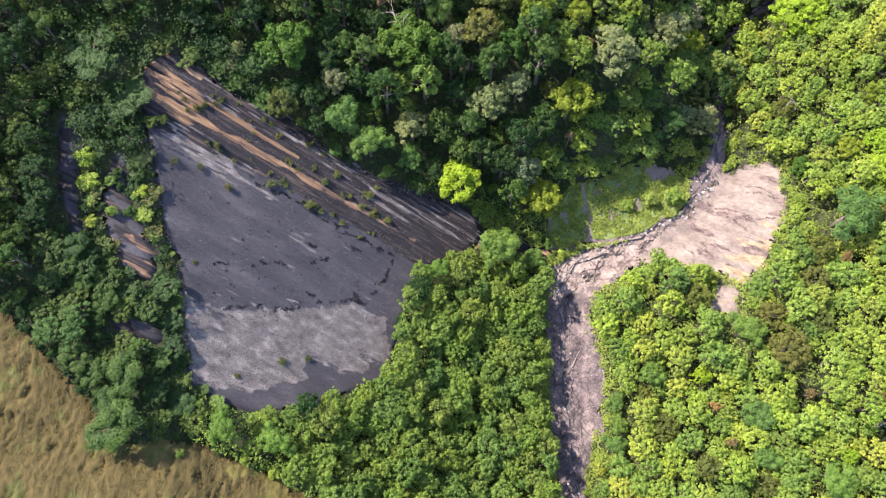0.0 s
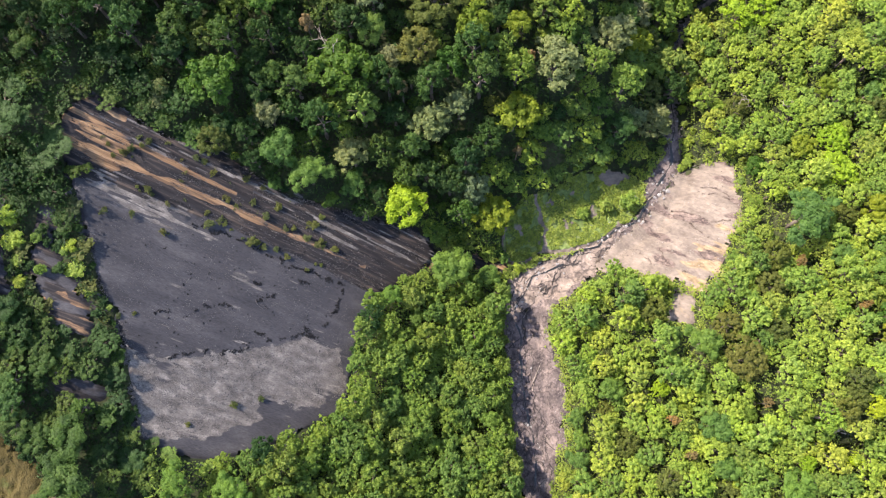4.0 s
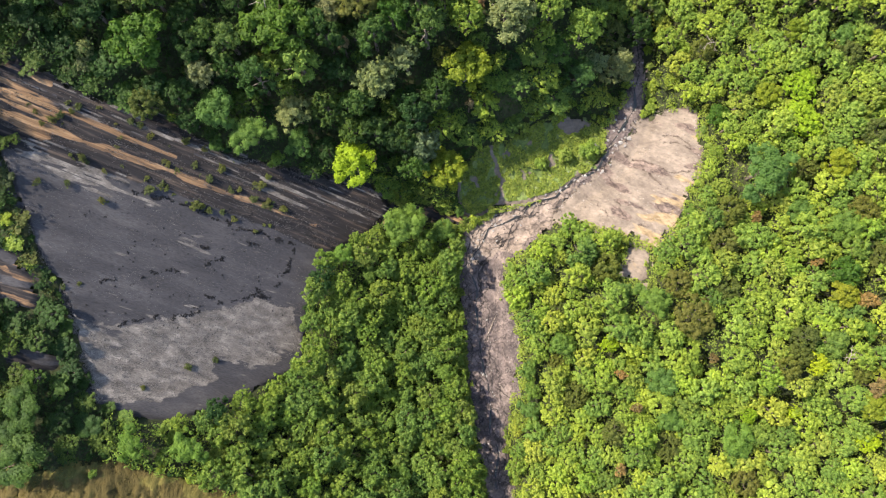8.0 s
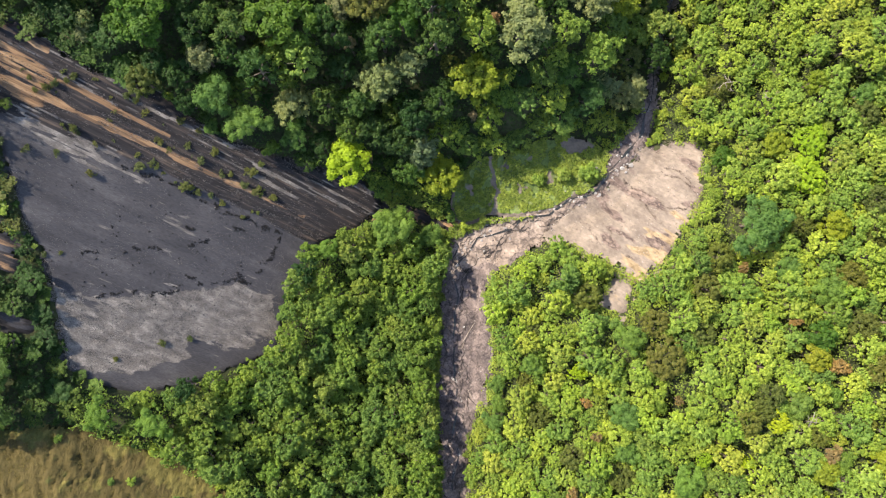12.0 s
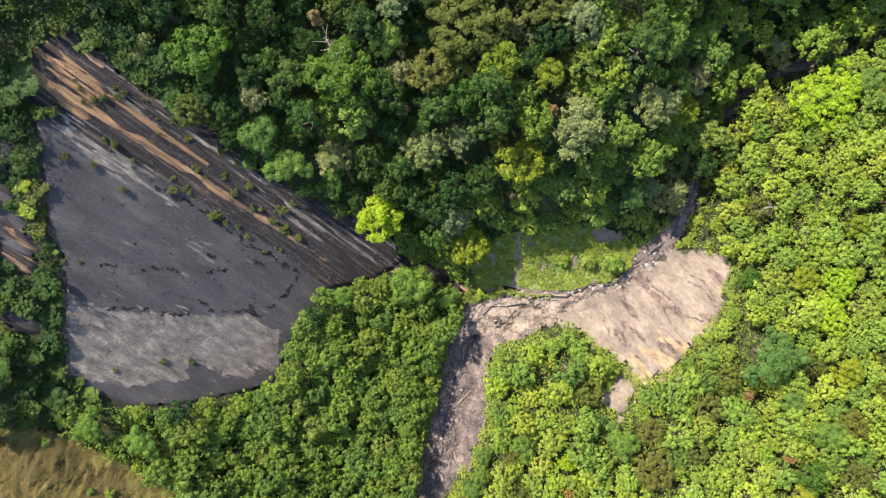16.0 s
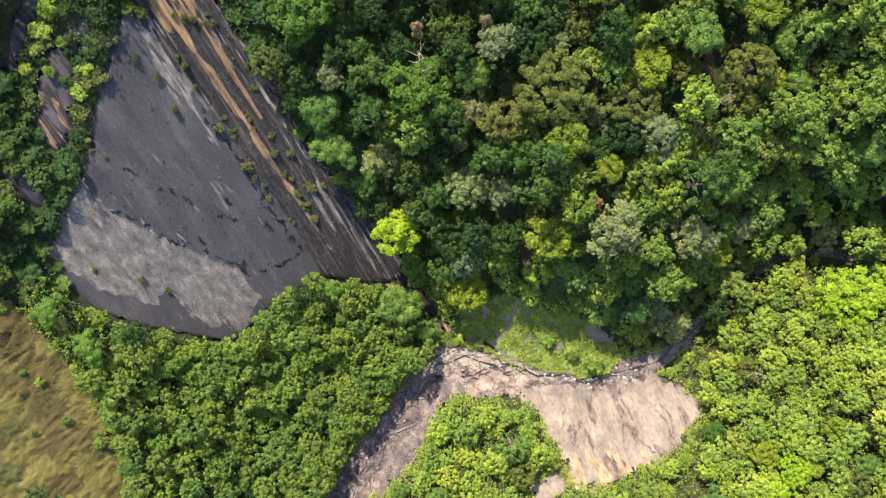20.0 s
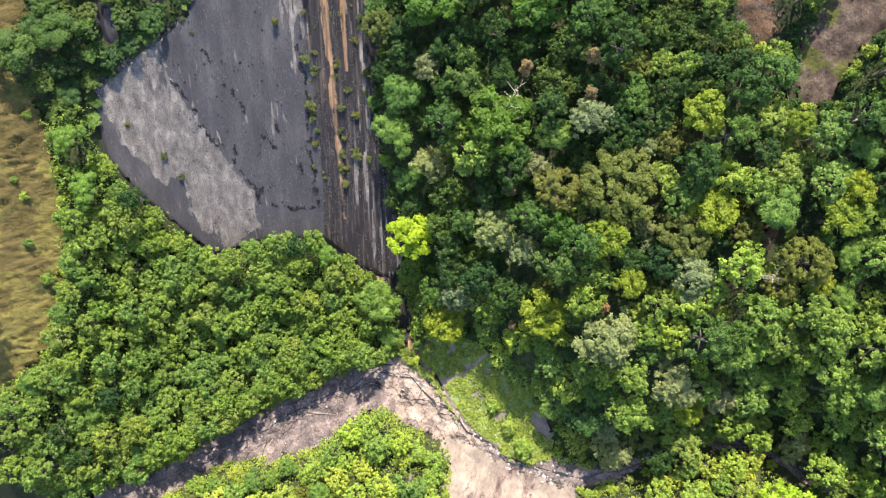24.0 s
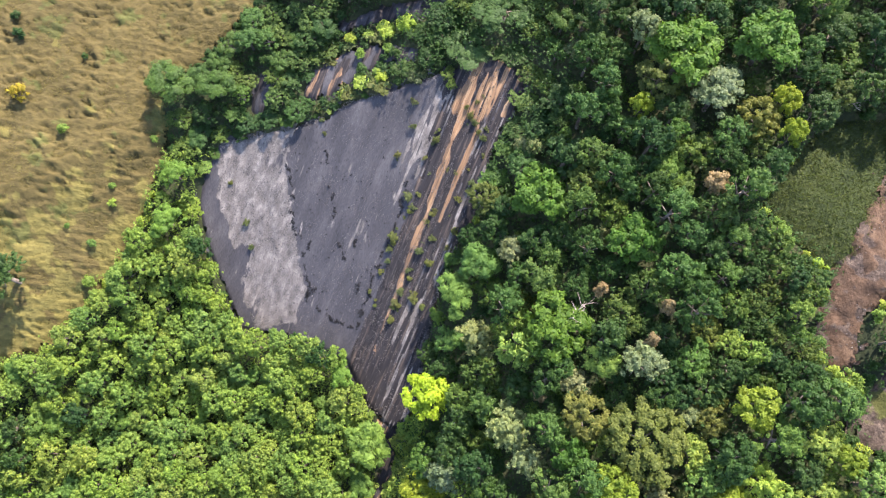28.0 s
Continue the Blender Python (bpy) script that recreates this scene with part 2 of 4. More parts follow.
BED = [(42.5, -130), (43.5, -89), (42.8, -78), (41.8, -68), (41.2, -59.5), (41, -45), (41.4, -36), (42.8, -29.4), (46.8, -27.8), (51.4, -25.9), (58.3, -24.7), (67.5, -20.6), (73.1, -16.3), (73.3, -11.9),
       (75.5, -8), (77.9, -5), (79.6, 0), (80.9, 10), (82, 18), (86, 25.6), (92, 31), (104, 37.5), (104.5, 35.5), (93.5, 29), (87, 23.4), (83.4, 16.6), (82.8, 8), (82.4, -1), (82.3, -7.3), (80.5, -9.8), (78.2, -12.5),
       (74.9, -17.4), (69.7, -21.7), (64.7, -25.2), (61.5, -30), (56, -34.8), (51, -38), (50.4, -44), (52.6, -50), (53, -54.3), (51.6, -64), (48.9, -74), (50.6, -89), (49.5, -130)]
SAND = [(59.8, -29.2), (62.2, -26.8), (67, -22.6), (71, -19.9), (75.2, -15.2), (77.6, -12.6), (80.7, -9.8), (84.7, -8), (89.2, -8.8), (91.4, -11), (90.5, -14.5), (91, -17.5), (89.9, -20.5),
        (88.6, -23.1), (86.6, -27.8), (83.6, -33), (80.5, -35.6), (77.7, -36.6), (73.7, -33.9), (69.4, -32), (65.2, -30.6)]
SEEP = [(26, -28.5), (27.5, -24), (33, -24.2), (39, -25.6), (44.5, -26.6), (44, -29.8), (38, -28.4), (32, -27.6)]
SPOT = [(70.4, -41.6), (72.6, -38.6), (73.8, -36), (76.2, -35.6), (78.4, -36.8), (77.4, -40), (77, -42.9), (73.8, -43.6)]
HERB = [(41.5, -23.5), (42.2, -20.5), (43.5, -18.2), (46.2, -15.2), (50, -13.6), (54, -13.2), (58.9, -10), (63.4, -9.2), (69.4, -9), (73.5, -11.4), (73.3, -15.4), (69, -19.8), (63, -23.8), (56.3, -25.4),
        (50.6, -25.6), (46.8, -27.4), (44.6, -28), (43, -27)]
MEADOW = [(-75, -38), (-52, -45), (-45.5, -51.2), (-41.2, -56), (-36, -61), (-34.5, -65), (-28, -67.5), (-21.4, -66.5), (-14.2, -70), (-7, -73),
          (-1.5, -76.5), (4, -80), (10, -86), (15, -91), (18, -100), (16, -118), (-75, -118)]
GRASS = [(-4.1, 33), (-11.8, 38), (-17.5, 45), (-17, 53), (-8, 53), (3.5, 46), (6.2, 42.2), (1.3, 37.4)]
GULLY = [(-22, 66), (-9, 51), (1.5, 44.6), (7, 42), (14.5, 39.6), (20, 41), (21, 44.8), (14, 46.2), (10, 49.5), (7, 57), (-4, 74)]
SCAR = [(43.8, 37), (46.4, 33.4), (49, 29.9), (53, 24.4), (55, 25.4), (51.8, 30.6), (49, 34.6), (46.8, 38.4)]
ROCKS = [(30.3, 43.2), (24, 45.4), (17.7, 51.2), (16, 62), (24, 64), (27, 54), (33, 48)]


def inside(poly, x, y):
    x, y = np.asarray(x, float), np.asarray(y, float)
    hit = np.zeros(np.broadcast(x, y).shape, bool)
    for (ax, ay), (bx, by) in zip(poly, poly[1:] + poly[:1]):
        hit ^= ((ay > y) != (by > y)) & (x < (bx - ax) * (y - ay) / ((by - ay) or 1e-9) + ax)
    return hit


def edge_distance(poly, x, y):
    x, y = np.asarray(x, float), np.asarray(y, float)
    best = np.full(np.broadcast(x, y).shape, 1e9)
    for (ax, ay), (bx, by) in zip(poly, poly[1:] + poly[:1]):
        dx, dy = bx - ax, by - ay
        k = np.clip(((x - ax) * dx + (y - ay) * dy) / (dx * dx + dy * dy), 0, 1)
        best = np.minimum(best, np.hypot(x - ax - k * dx, y - ay - k * dy))
    return best


def smooth_max(a, b, k=4.0):
    h = np.maximum(k - np.abs(a - b), 0) / k
    return np.maximum(a, b) + h * h * k * 0.25


def bend(v, at, slope):
    """v up to a limit, then rising at the given share of its slope."""
    return np.where(v < at, v, at + (v - at) * slope)


def stream_at(x, y):
    """Distance from the stream, whether east of it, and the height of its bed."""
    best, east, bed = np.full(x.shape, 1e9), np.zeros(x.shape, bool), np.zeros(x.shape)
    for a, b in zip(STREAM, STREAM[1:]):
        dx, dy = b[0] - a[0], b[1] - a[1]
        k = np.clip(((x - a[0]) * dx + (y - a[1]) * dy) / (dx * dx + dy * dy), 0, 1)
        d = np.hypot(x - a[0] - k * dx, y - a[1] - k * dy)
        near = d < best
        best = np.where(near, d, best)
        east = np.where(near, dx * (y - a[1]) - dy * (x - a[0]) < 0, east)
        bed = np.where(near, a[2] + k * (b[2] - a[2]), bed)
    return best, east, bed


def ground(x, y):
    """Height of the land: the dip slope with the slab, the meadow's shoulder, the northern spur, the valley and its eastern side."""
    x, y = np.atleast_1d(np.asarray(x, float)), np.atleast_1d(np.asarray(y, float))
    d, east, bed = stream_at(x, y)
    xs = np.where(x > -30, x, -30 + (x + 30) * 0.6)
    dip = bend(-0.47 * xs + 0.22 * y + 6, 26, 0.1)
    m = bend((-x - 4) * 0.55 - (y + 62) * 0.30, 14, 0.35)
    shoulder = np.minimum(-6 + m - np.maximum(y + 30, 0) * 0.9, 30)
    spur = bend(0.75 * (bend(y, 5, 0.35) + 18) - 8 - 0.2 * (x - 23) - 0.2 * np.clip(x - 54, 0, 30), 24, 0.2) - np.maximum(-22 - x, 0) * 0.35
    g = smooth_max(smooth_max(smooth_max(dip, spur), shoulder), bed, 3)
    e = np.maximum(d - 3, 0)
    bank = bend(bed + 0.6 * np.minimum(e, 8) + 0.4 * np.clip(e - 8, 0, 12) + 0.18 * np.maximum(e - 20, 0), 18, 0.2)
    k = np.clip(d / 6, 0, 1)
    g = np.where(east, np.where((d > 6) | (g >= bank), bank, g * (1 - k) + bank * k), g)
    g = np.minimum(g, bed + 0.05 + np.maximum(d - 4.5, 0) * 1.1)
    return np.clip(g, -45, 38)


def height(x, y):
    return float(ground(x, y)[0])


def wobble(x, y, size, seed=0.0):
    return noise.fractal((x / size, y / size, seed), 1.0, 2.0, 4)


# ---- building helpers ----
def mesh_from(name, verts, faces, mats, indices=None, smooth=False):
    me = bpy.data.meshes.new(name)
    me.from_pydata([tuple(v) for v in verts], [], [tuple(f) for f in faces])
    for m in mats:
        me.materials.append(m)
    if indices is not None:
        me.polygons.foreach_set("material_index", np.asarray(indices, np.int32))
    if smooth:
        me.polygons.foreach_set("use_smooth", np.ones(len(me.polygons), bool))
    me.update()
    return me


def part(name, me, parent, label=""):
    ob = new(name, me)
    ob.parent = parent
    return tagged(ob, label)


def sheet(name, poly, step, mat, relief, cover=None, lift=0.25, origin=(0, 0), turn=0.0, ragged=1.6, dip=1.0):
    """A piece of the land's surface inside an outline, as a fine grid with its own relief."""
    c, s = math.cos(turn), math.sin(turn)
    loc = [((px - origin[0]) * c + (py - origin[1]) * s, -(px - origin[0]) * s + (py - origin[1]) * c) for px, py in poly]
    u = np.arange(min(p[0] for p in loc), max(p[0] for p in loc) + step, step)
    v = np.arange(min(p[1] for p in loc), max(p[1] for p in loc) + step, step)
    U, V = np.meshgrid(u, v, indexing="ij")
    X, Y = origin[0] + U * c - V * s, origin[1] + U * s + V * c
    Z = ground(X.ravel(), Y.ravel()).reshape(X.shape) + lift
    MX, MY = X[:-1, :-1] + 0.5 * step * (c - s), Y[:-1, :-1] + 0.5 * step * (c + s)
    keep = inside(poly, MX, MY)
    for i, j in zip(*np.nonzero(edge_distance(poly, MX, MY) < 0.75 * ragged)):
        x, y = MX[i, j], MY[i, j]
        keep[i, j] = inside(poly, x + ragged * wobble(x, y, 2.2, 80), y + ragged * wobble(x, y, 2.2, 90))
    used = np.zeros(X.shape, bool)
    for a in (0, 1):
        for b in (0, 1):
            used[a:a + keep.shape[0], b:b + keep.shape[1]] |= keep
    index = np.full(X.shape, -1)
    index[used] = np.arange(used.sum())
    Z -= dip * (lift + 0.35) * np.clip(1 - edge_distance(poly, X, Y) / 0.9, 0, 1) ** 1.5 + np.where(inside(poly, X, Y), 0, 0.12)
    verts = [(U[i, j], V[i, j], Z[i, j] + relief(U[i, j], V[i, j], X[i, j], Y[i, j])) for i, j in zip(*np.nonzero(used))]
    I, J = np.nonzero(keep)
    faces = np.stack([index[I, J], index[I + 1, J], index[I + 1, J + 1], index[I, J + 1]], 1).tolist()
    me = mesh_from(name, verts, faces, [mat], None, True)
    if cover:
        att = me.attributes.new("cover", "FLOAT_COLOR", "POINT")
        rows = [(*cover(U[i, j], V[i, j], X[i, j], Y[i, j]), 1.0) for i, j in zip(*np.nonzero(used))]
        att.data.foreach_set("color", np.array(rows, np.float32).ravel())
    ob = new(name, me)
    ob.matrix_world = pose(origin[0], origin[1], 0, 0, 0, math.degrees(turn))
    return ob


# ---- the land ----
def far_steps(lo, hi, step):
    mid = list(np.arange(lo, hi + step, step))
    out = [step * 1.5 ** k for k in range(1, 16)]
    right = list(np.cumsum(out) + mid[-1])
    left = list(lo - np.cumsum(out))[::-1]
    return np.array(left + mid + right)


gx, gy = far_steps(-110, 170, 2.0), far_steps(-160, 130, 2.0)
GX, GY = np.meshgrid(gx, gy, indexing="ij")
GZ = ground(GX.ravel(), GY.ravel()).reshape(GX.shape)
for p in (SLAB, STRIP, UPPER, SHELF, SCAR, SEEP, BED, SAND, SPOT, HERB, MEADOW, GRASS, GULLY, ROCKS):
    GZ = np.where(inside(p, GX, GY) & (edge_distance(p, GX, GY) > (2.4 if p in (SAND, SPOT) else 0.7)), GZ - 1.2, GZ)
ny = len(gy)
faces = [(i * ny + j, (i + 1) * ny + j, (i + 1) * ny + j + 1, i * ny + j + 1) for i in range(len(gx) - 1) for j in range(ny - 1)]
land = new("ground", mesh_from("ground", np.stack([GX.ravel(), GY.ravel(), GZ.ravel()], 1), faces, [soil], None, True))
tagged(land, "dark forest floor with leaf litter under the trees", "ground", kind="structure")

# the bare dip slope: its axes run down the bedding (u) and across it (v), from the foot of the orange seam
ORIGIN, TURN = (13.2, -28.4), math.atan2(-0.418, 0.909)


def slab_relief(u, v, x, y):
    z = 0.22 * wobble(u * 0.2, v, 2.5, 1) + 0.05 * wobble(u * 0.12, v, 0.7, 2)
    if v > -3.4 or (u < -28 and v > -8):      # the beds beside the seams stand out as thin ribs
        z += 0.45 * wobble(u * 0.05, v, 1.1, 3) + 0.16 * wobble(u * 0.06, v, 0.45, 6) + (0.25 if v > -3.4 else 0.0)
    crack = v + 4.7 + 0.5 * wobble(u * 0.3, v, 2.0, 21)
    if -31 < u < -6 and abs(crack) < 0.5:
        z -= 0.3 * (1 - abs(crack) / 0.5)
    return z


def band(v, half, soft=0.35):
    """One within half of zero, fading to nothing beyond."""
    return max(0.0, min(1.0, 0.5 + (half - abs(v)) / soft * 0.5))


def slab_cover(u, v, x, y):
    w = 0.5 * wobble(u * 0.4, v, 1.4, 7)
    seam = 0.0
    if u < 1.2:                          # the main seam, thickening upwards
        seam = band(v + w * 0.7 - 0.4 - 0.045 * min(u + 6, 0), 0.24 + 0.0105 * -u, 0.6) * (1.02 + 0.8 * wobble(u * 0.25, v, 1.2, 19))
    if u < -23:                          # a second, and a short third
        seam = max(seam, band(v - 2.4 + 0.12 * max(0.0, -u - 41) + w * 0.4, 0.42 * min(1, (-u - 23) / 6), 0.5) * (1.0 + 0.9 * wobble(u * 0.2, v, 1.0, 29)))
    if u < -42:
        seam = max(seam, band(v - 5.6, 0.5, 0.5) * (0.7 + wobble(u * 0.2, v, 0.9, 39)))
    if u < -38.5:                        # clay washed over the uppermost beds
        seam = max(seam, band(v - 0.2 - 0.09 * (-u - 44), 3.2, 0.9) * (0.56 + 1.3 * wobble(u * 0.1, v, 0.9, 9)) * min(1.0, (-u - 38.5) / 2))
    pale = 0.0
    if -46 < u < -22:                    # white streaks below the seams
        pale = band(v + 5.6 + 0.1 * (u + 36) + w, 2.3 * min(1, (u + 46) / 4, (-22 - u) / 9), 1.4) * (0.55 + 1.9 * wobble(u * 0.07, v, 0.55, 4))
    if v > 2.8:
        pale = max(pale, 0.25 + 1.1 * wobble(u * 0.06, v, 0.7, 44))
    strip = max(0.0, min(1.0, 0.5 + (v + 3.2 + 0.16 * max(0.0, -u - 22) + w * 1.2) * 0.6))
    e = 0.9 * wobble(x, y, 2.0, 5)
    d = float(edge_distance(PALE, x + e, y + e)) * (1 if inside(PALE, x + e, y + e) else -1)
    pale = max(pale, max(0.0, min(1.0, 0.5 + d * 0.45)) * (0.98 + 0.7 * wobble(u * 0.3, v, 1.8, 8)))
    if v < -6 and pale < 0.4:
        pale = max(pale, 0.22 + 0.3 * wobble(u * 0.25, v, 1.7, 12) + 0.3 * wobble(u * 0.12, v, 0.45, 13))
    return (0.0, 0.0, seam) if seam > 0.5 else (pale, strip if pale < 0.5 else 0.0, seam)


rock_slab = sheet("rock_slab", SLAB, 0.32, slab_mat, slab_relief, slab_cover, 0.3, ORIGIN, TURN)
tagged(rock_slab, "bare dark grey shale slope with pale scree and orange seams", "rock face", kind="structure")
upper_strip = sheet("rock_strip", STRIP, 0.5, slab_mat, lambda u, v, x, y: 0.2 * wobble(u * 0.3, v, 1.5, 1),
                    lambda u, v, x, y: (0.2, 0.55 + wobble(u * 0.2, v, 1.5, 3), 0.25 + 0.8 * wobble(u * 0.2, v, 0.8, 4) if y < -34 else 0.0), 0.3, ORIGIN, TURN)
tagged(upper_strip, "narrow strip of bare grey shale above the main slab", "rock face", kind="structure")
STREAKS = lambda u, v, x, y: (0.25 + 0.5 * wobble(u * 0.2, v, 1.2, 6), 0.45 + wobble(u * 0.2, v, 1.5, 3), 0.0)
higher_strip = sheet("rock_strip", UPPER, 0.5, slab_mat, lambda u, v, x, y: 0.2 * wobble(u * 0.3, v, 1.5, 1), STREAKS, 0.3, ORIGIN, TURN)
tagged(higher_strip, "thin strip of grey shale between shrubs", "rock face", kind="structure")
shelf = sheet("rock_shelf", SHELF, 0.5, slab_mat, lambda u, v, x, y: 0.3 * wobble(u * 0.3, v, 1.5, 1), STREAKS, 0.3, ORIGIN, TURN)
tagged(shelf, "dark broken shale shelf among low shrubs", "rock face", kind="structure")
stream_bed = sheet("stream_bed", BED, 0.4, bed_mat, lambda u, v, x, y: 0.35 * wobble(x, y, 3.0, 1) + 0.18 * wobble(x, y, 0.8, 2),
                   lambda u, v, x, y: (max(0.0, min(0.95, 0.5 + (y + 36.5 - 0.25 * (x - 44) + 4 * wobble(x, y, 4, 9)) * 0.12)) if x < 66 else 0.35, 0.0, 0.0), 0.25, dip=0.4)
tagged(stream_bed, "grey-brown silt and gravel of the stream bed", "stream bed", kind="structure")
seep = sheet("seep_channel", SEEP, 0.4, slab_mat, lambda u, v, x, y: 0.5 * wobble(u * 0.3, v, 1.2, 5), lambda u, v, x, y: (0.0, 0.9, 0.3 + wobble(u * 0.2, v, 1.0, 2)), 0.3, ORIGIN, TURN)
tagged(seep, "dark wet rock channel below the slab", "rock face", kind="structure")
SLIDE = math.atan2(-0.57, 0.82)         # the way up the sandstone slope


def sand_relief(u, v, x, y):
    return 0.4 * wobble(u * 0.45, v, 2.6, 3) + 0.14 * wobble(u * 0.6, v, 0.8, 4)


def sand_cover(u, v, x, y):
    w = wobble(u * 0.25, v, 2.2, 6)
    ochre = max(0.0, min(1.0, 0.5 + (u - 17.0 - 6 * w) * 0.12))
    return ochre if v < 9 else ochre * 0.6, 0.16 + 0.7 * wobble(u * 0.35, v, 2.6, 9) + (0.12 if v > 3 else 0.0) + 0.25 * band(v - 5.5, 1.6, 1.5) * (1 if u > 8 else 0), 0.0


sand_slope = sheet("sandstone_slope", SAND, 0.4, sand_mat, sand_relief, sand_cover, 0.35, (64.5, -23.6), SLIDE, 2.2, 0.35)
tagged(sand_slope, "bare pinkish tan sandstone slope beside the stream", "rock face", kind="structure")
bare_spot = sheet("bare_earth_patch", SPOT, 0.4, sand_mat, sand_relief, lambda u, v, x, y: (0.4, 0.0, 0.0), 0.3, (64.5, -23.6), SLIDE, 2.2)
tagged(bare_spot, "small bare patch of tan earth among bushes", "earth", kind="structure")
def terrace_bare(u, v, x, y):
    """Bare ground: the washed-out path on the west, the slip at the top and the rim above the bed."""
    k = max(0.0, min(1.0, (y + 25) / 9.5))
    path = band(x - 51.3 + 3.6 * max(0.0, k - 0.45) + 0.8 * wobble(x, y, 2.0, 13), 0.45, 0.8)
    slip = band(math.hypot(x - 66.5, (y + 10.4) * 1.6) + wobble(x, y, 2.0, 14), 2.6, 1.2)
    low = 0.75 if edge_distance(HERB, x, y) < 0.9 and y < -20 else 0.0
    return max(path, slip, low, 0.1 + 0.8 * wobble(x, y, 3.0, 11)), 0.0, 0.0


terrace = sheet("grassy_terrace", HERB, 0.4, terrace_mat, lambda u, v, x, y: 0.3 * wobble(x, y, 2.5, 2) + 0.15 * wobble(x, y, 0.8, 3), terrace_bare, 0.3)
tagged(terrace, "low green terrace of herbs beside the stream", "grass", kind="structure")


def terracettes(u, v, x, y):
    """Tussocks in short wavy ridges along the slope."""
    bx, by = x + 0.9 * wobble(x, y, 3.0, 41), y
    ridge = 1 - 2.4 * abs(wobble(bx, by * 0.3, 1.25, 2))
    return 0.62 * max(-0.6, ridge) * (0.75 + 0.9 * wobble(x, y, 6.0, 7)) + 0.14 * wobble(x, y * 0.5, 0.7, 5)


def meadow_cover(u, v, x, y):
    w = wobble(x, y, 7.0, 3)
    return 0.3 + 0.55 * w + 0.2 * wobble(x, y, 1.5, 27), max(0.0, min(0.8, 0.3 + 0.016 * (x + 16) + 0.6 * wobble(x, y, 5.0, 23) + 0.25 * wobble(x, y, 1.5, 28))), 0.0


meadow = sheet("meadow", MEADOW, 0.36, turf_mat, terracettes, meadow_cover, 0.25)
tagged(meadow, "dry golden grass pasture on the ridge", "meadow", kind="structure")
grass_slope = sheet("grass_slope", GRASS, 0.6, surface("clearing_turf", (0.012, 0.021, 0.004), (0.019, 0.03, 0.0055), (0.028, 0.038, 0.009), 0.3, 2.5), lambda u, v, x, y: 0.3 * wobble(x, y, 2.0, 2), None, 0.25)
tagged(grass_slope, "green grassy clearing above the gully", "grass", kind="structure")
gully = sheet("gully", GULLY, 0.5, gully_mat, lambda u, v, x, y: 0.6 * wobble(x, y, 2.4, 2) + 0.35 * wobble(x, y, 0.8, 3),
              lambda u, v, x, y: (0.4 + wobble(x, y, 3, 4), 0.5 * wobble(x, y, 3, 8), 0.0), 0.4)
tagged(gully, "eroded red earth gully with loose rock", "gully", kind="structure")
scar = sheet("erosion_scar", SCAR, 0.5, gully_mat, lambda u, v, x, y: 0.5 * wobble(x, y, 1.5, 2), lambda u, v, x, y: (0.3 + wobble(x, y, 2, 4), 0.0, 0.0), 0.4)
tagged(scar, "narrow brown erosion scar running down through the forest", "gully", kind="structure")
rock_bank = sheet("rocky_bank", ROCKS, 0.5, gully_mat, lambda u, v, x, y: 0.6 * wobble(x, y, 2.0, 2),
                  lambda u, v, x, y: (0.75, 0.3 + wobble(x, y, 5, 4), 0.0), 0.4)
tagged(rock_bank, "grey rocky bank with patches of grass", "rock face", kind="structure")


# ---- trees ----
def leaf_quads(rng, centres, normals, length, width, spread):
    """Leaves, one pointed three-cornered blade each, lying roughly along the given normals."""
    n = len(centres)
    nrm = normals + rng.normal(0, spread, (n, 3))
    nrm /= np.linalg.norm(nrm, axis=1)[:, None]
    t = np.cross(nrm, rng.normal(0, 1, (n, 3)))
    t /= np.linalg.norm(t, axis=1)[:, None] + 1e-9
    b = np.cross(nrm, t)
    ln = length * rng.uniform(0.7, 1.3, (n, 1))
    wd = width * rng.uniform(0.7, 1.3, (n, 1))
    return np.stack([centres - t * ln * 0.4 - b * wd / 2, centres - t * ln * 0.4 + b * wd / 2, centres + t * ln * 0.6 - nrm * ln * 0.12], 1)


def leaf_mesh(name, blades_, mat):
    n = len(blades_)
    me = bpy.data.meshes.new(name)
    me.vertices.add(3 * n)
    me.vertices.foreach_set("co", np.ascontiguousarray(blades_, np.float32).ravel())
    me.loops.add(3 * n)
    me.loops.foreach_set("vertex_index", np.arange(3 * n, dtype=np.int32))
    me.polygons.add(n)
    me.polygons.foreach_set("loop_start", np.arange(0, 3 * n, 3, dtype=np.int32))
    me.materials.append(mat)
    me.update(calc_edges=True)
    return me


def tube(verts, faces, a, b, ra, rb, sides=6):
    a, b = Vector(a), Vector(b)
    q = (b - a).to_track_quat("Z", "Y")
    k = len(verts)
    for p, r in ((a, ra), (b, rb)):
        for i in range(sides):
            w = 2 * math.pi * i / sides
            verts.append(p + q @ Vector((math.cos(w) * r, math.sin(w) * r, 0)))
    for i in range(sides):
        j = (i + 1) % sides
        faces.append((k + i, k + j, k + sides + j, k + sides + i))
    faces.append(tuple(k + sides + i for i in range(sides)))


def leaf_mass(rng, c, s):
    """The closed inner leaves of a clump: a small uneven dome of broad blades."""
    k = 6
    a = (np.arange(k) + rng.uniform(-0.3, 0.3, k)) * 2 * math.pi / k + rng.uniform(0, 6.28)
    ring = c + np.stack([np.cos(a), np.sin(a), rng.uniform(-0.5, 0.1, k)], 1) * s * rng.uniform(0.75, 1.05, (k, 1))
    top = c + np.array((rng.normal(0, 0.2 * s), rng.normal(0, 0.2 * s), 0.62 * s))
    return np.stack([np.repeat(top[None], k, 0), ring, np.roll(ring, -1, 0)], 1)


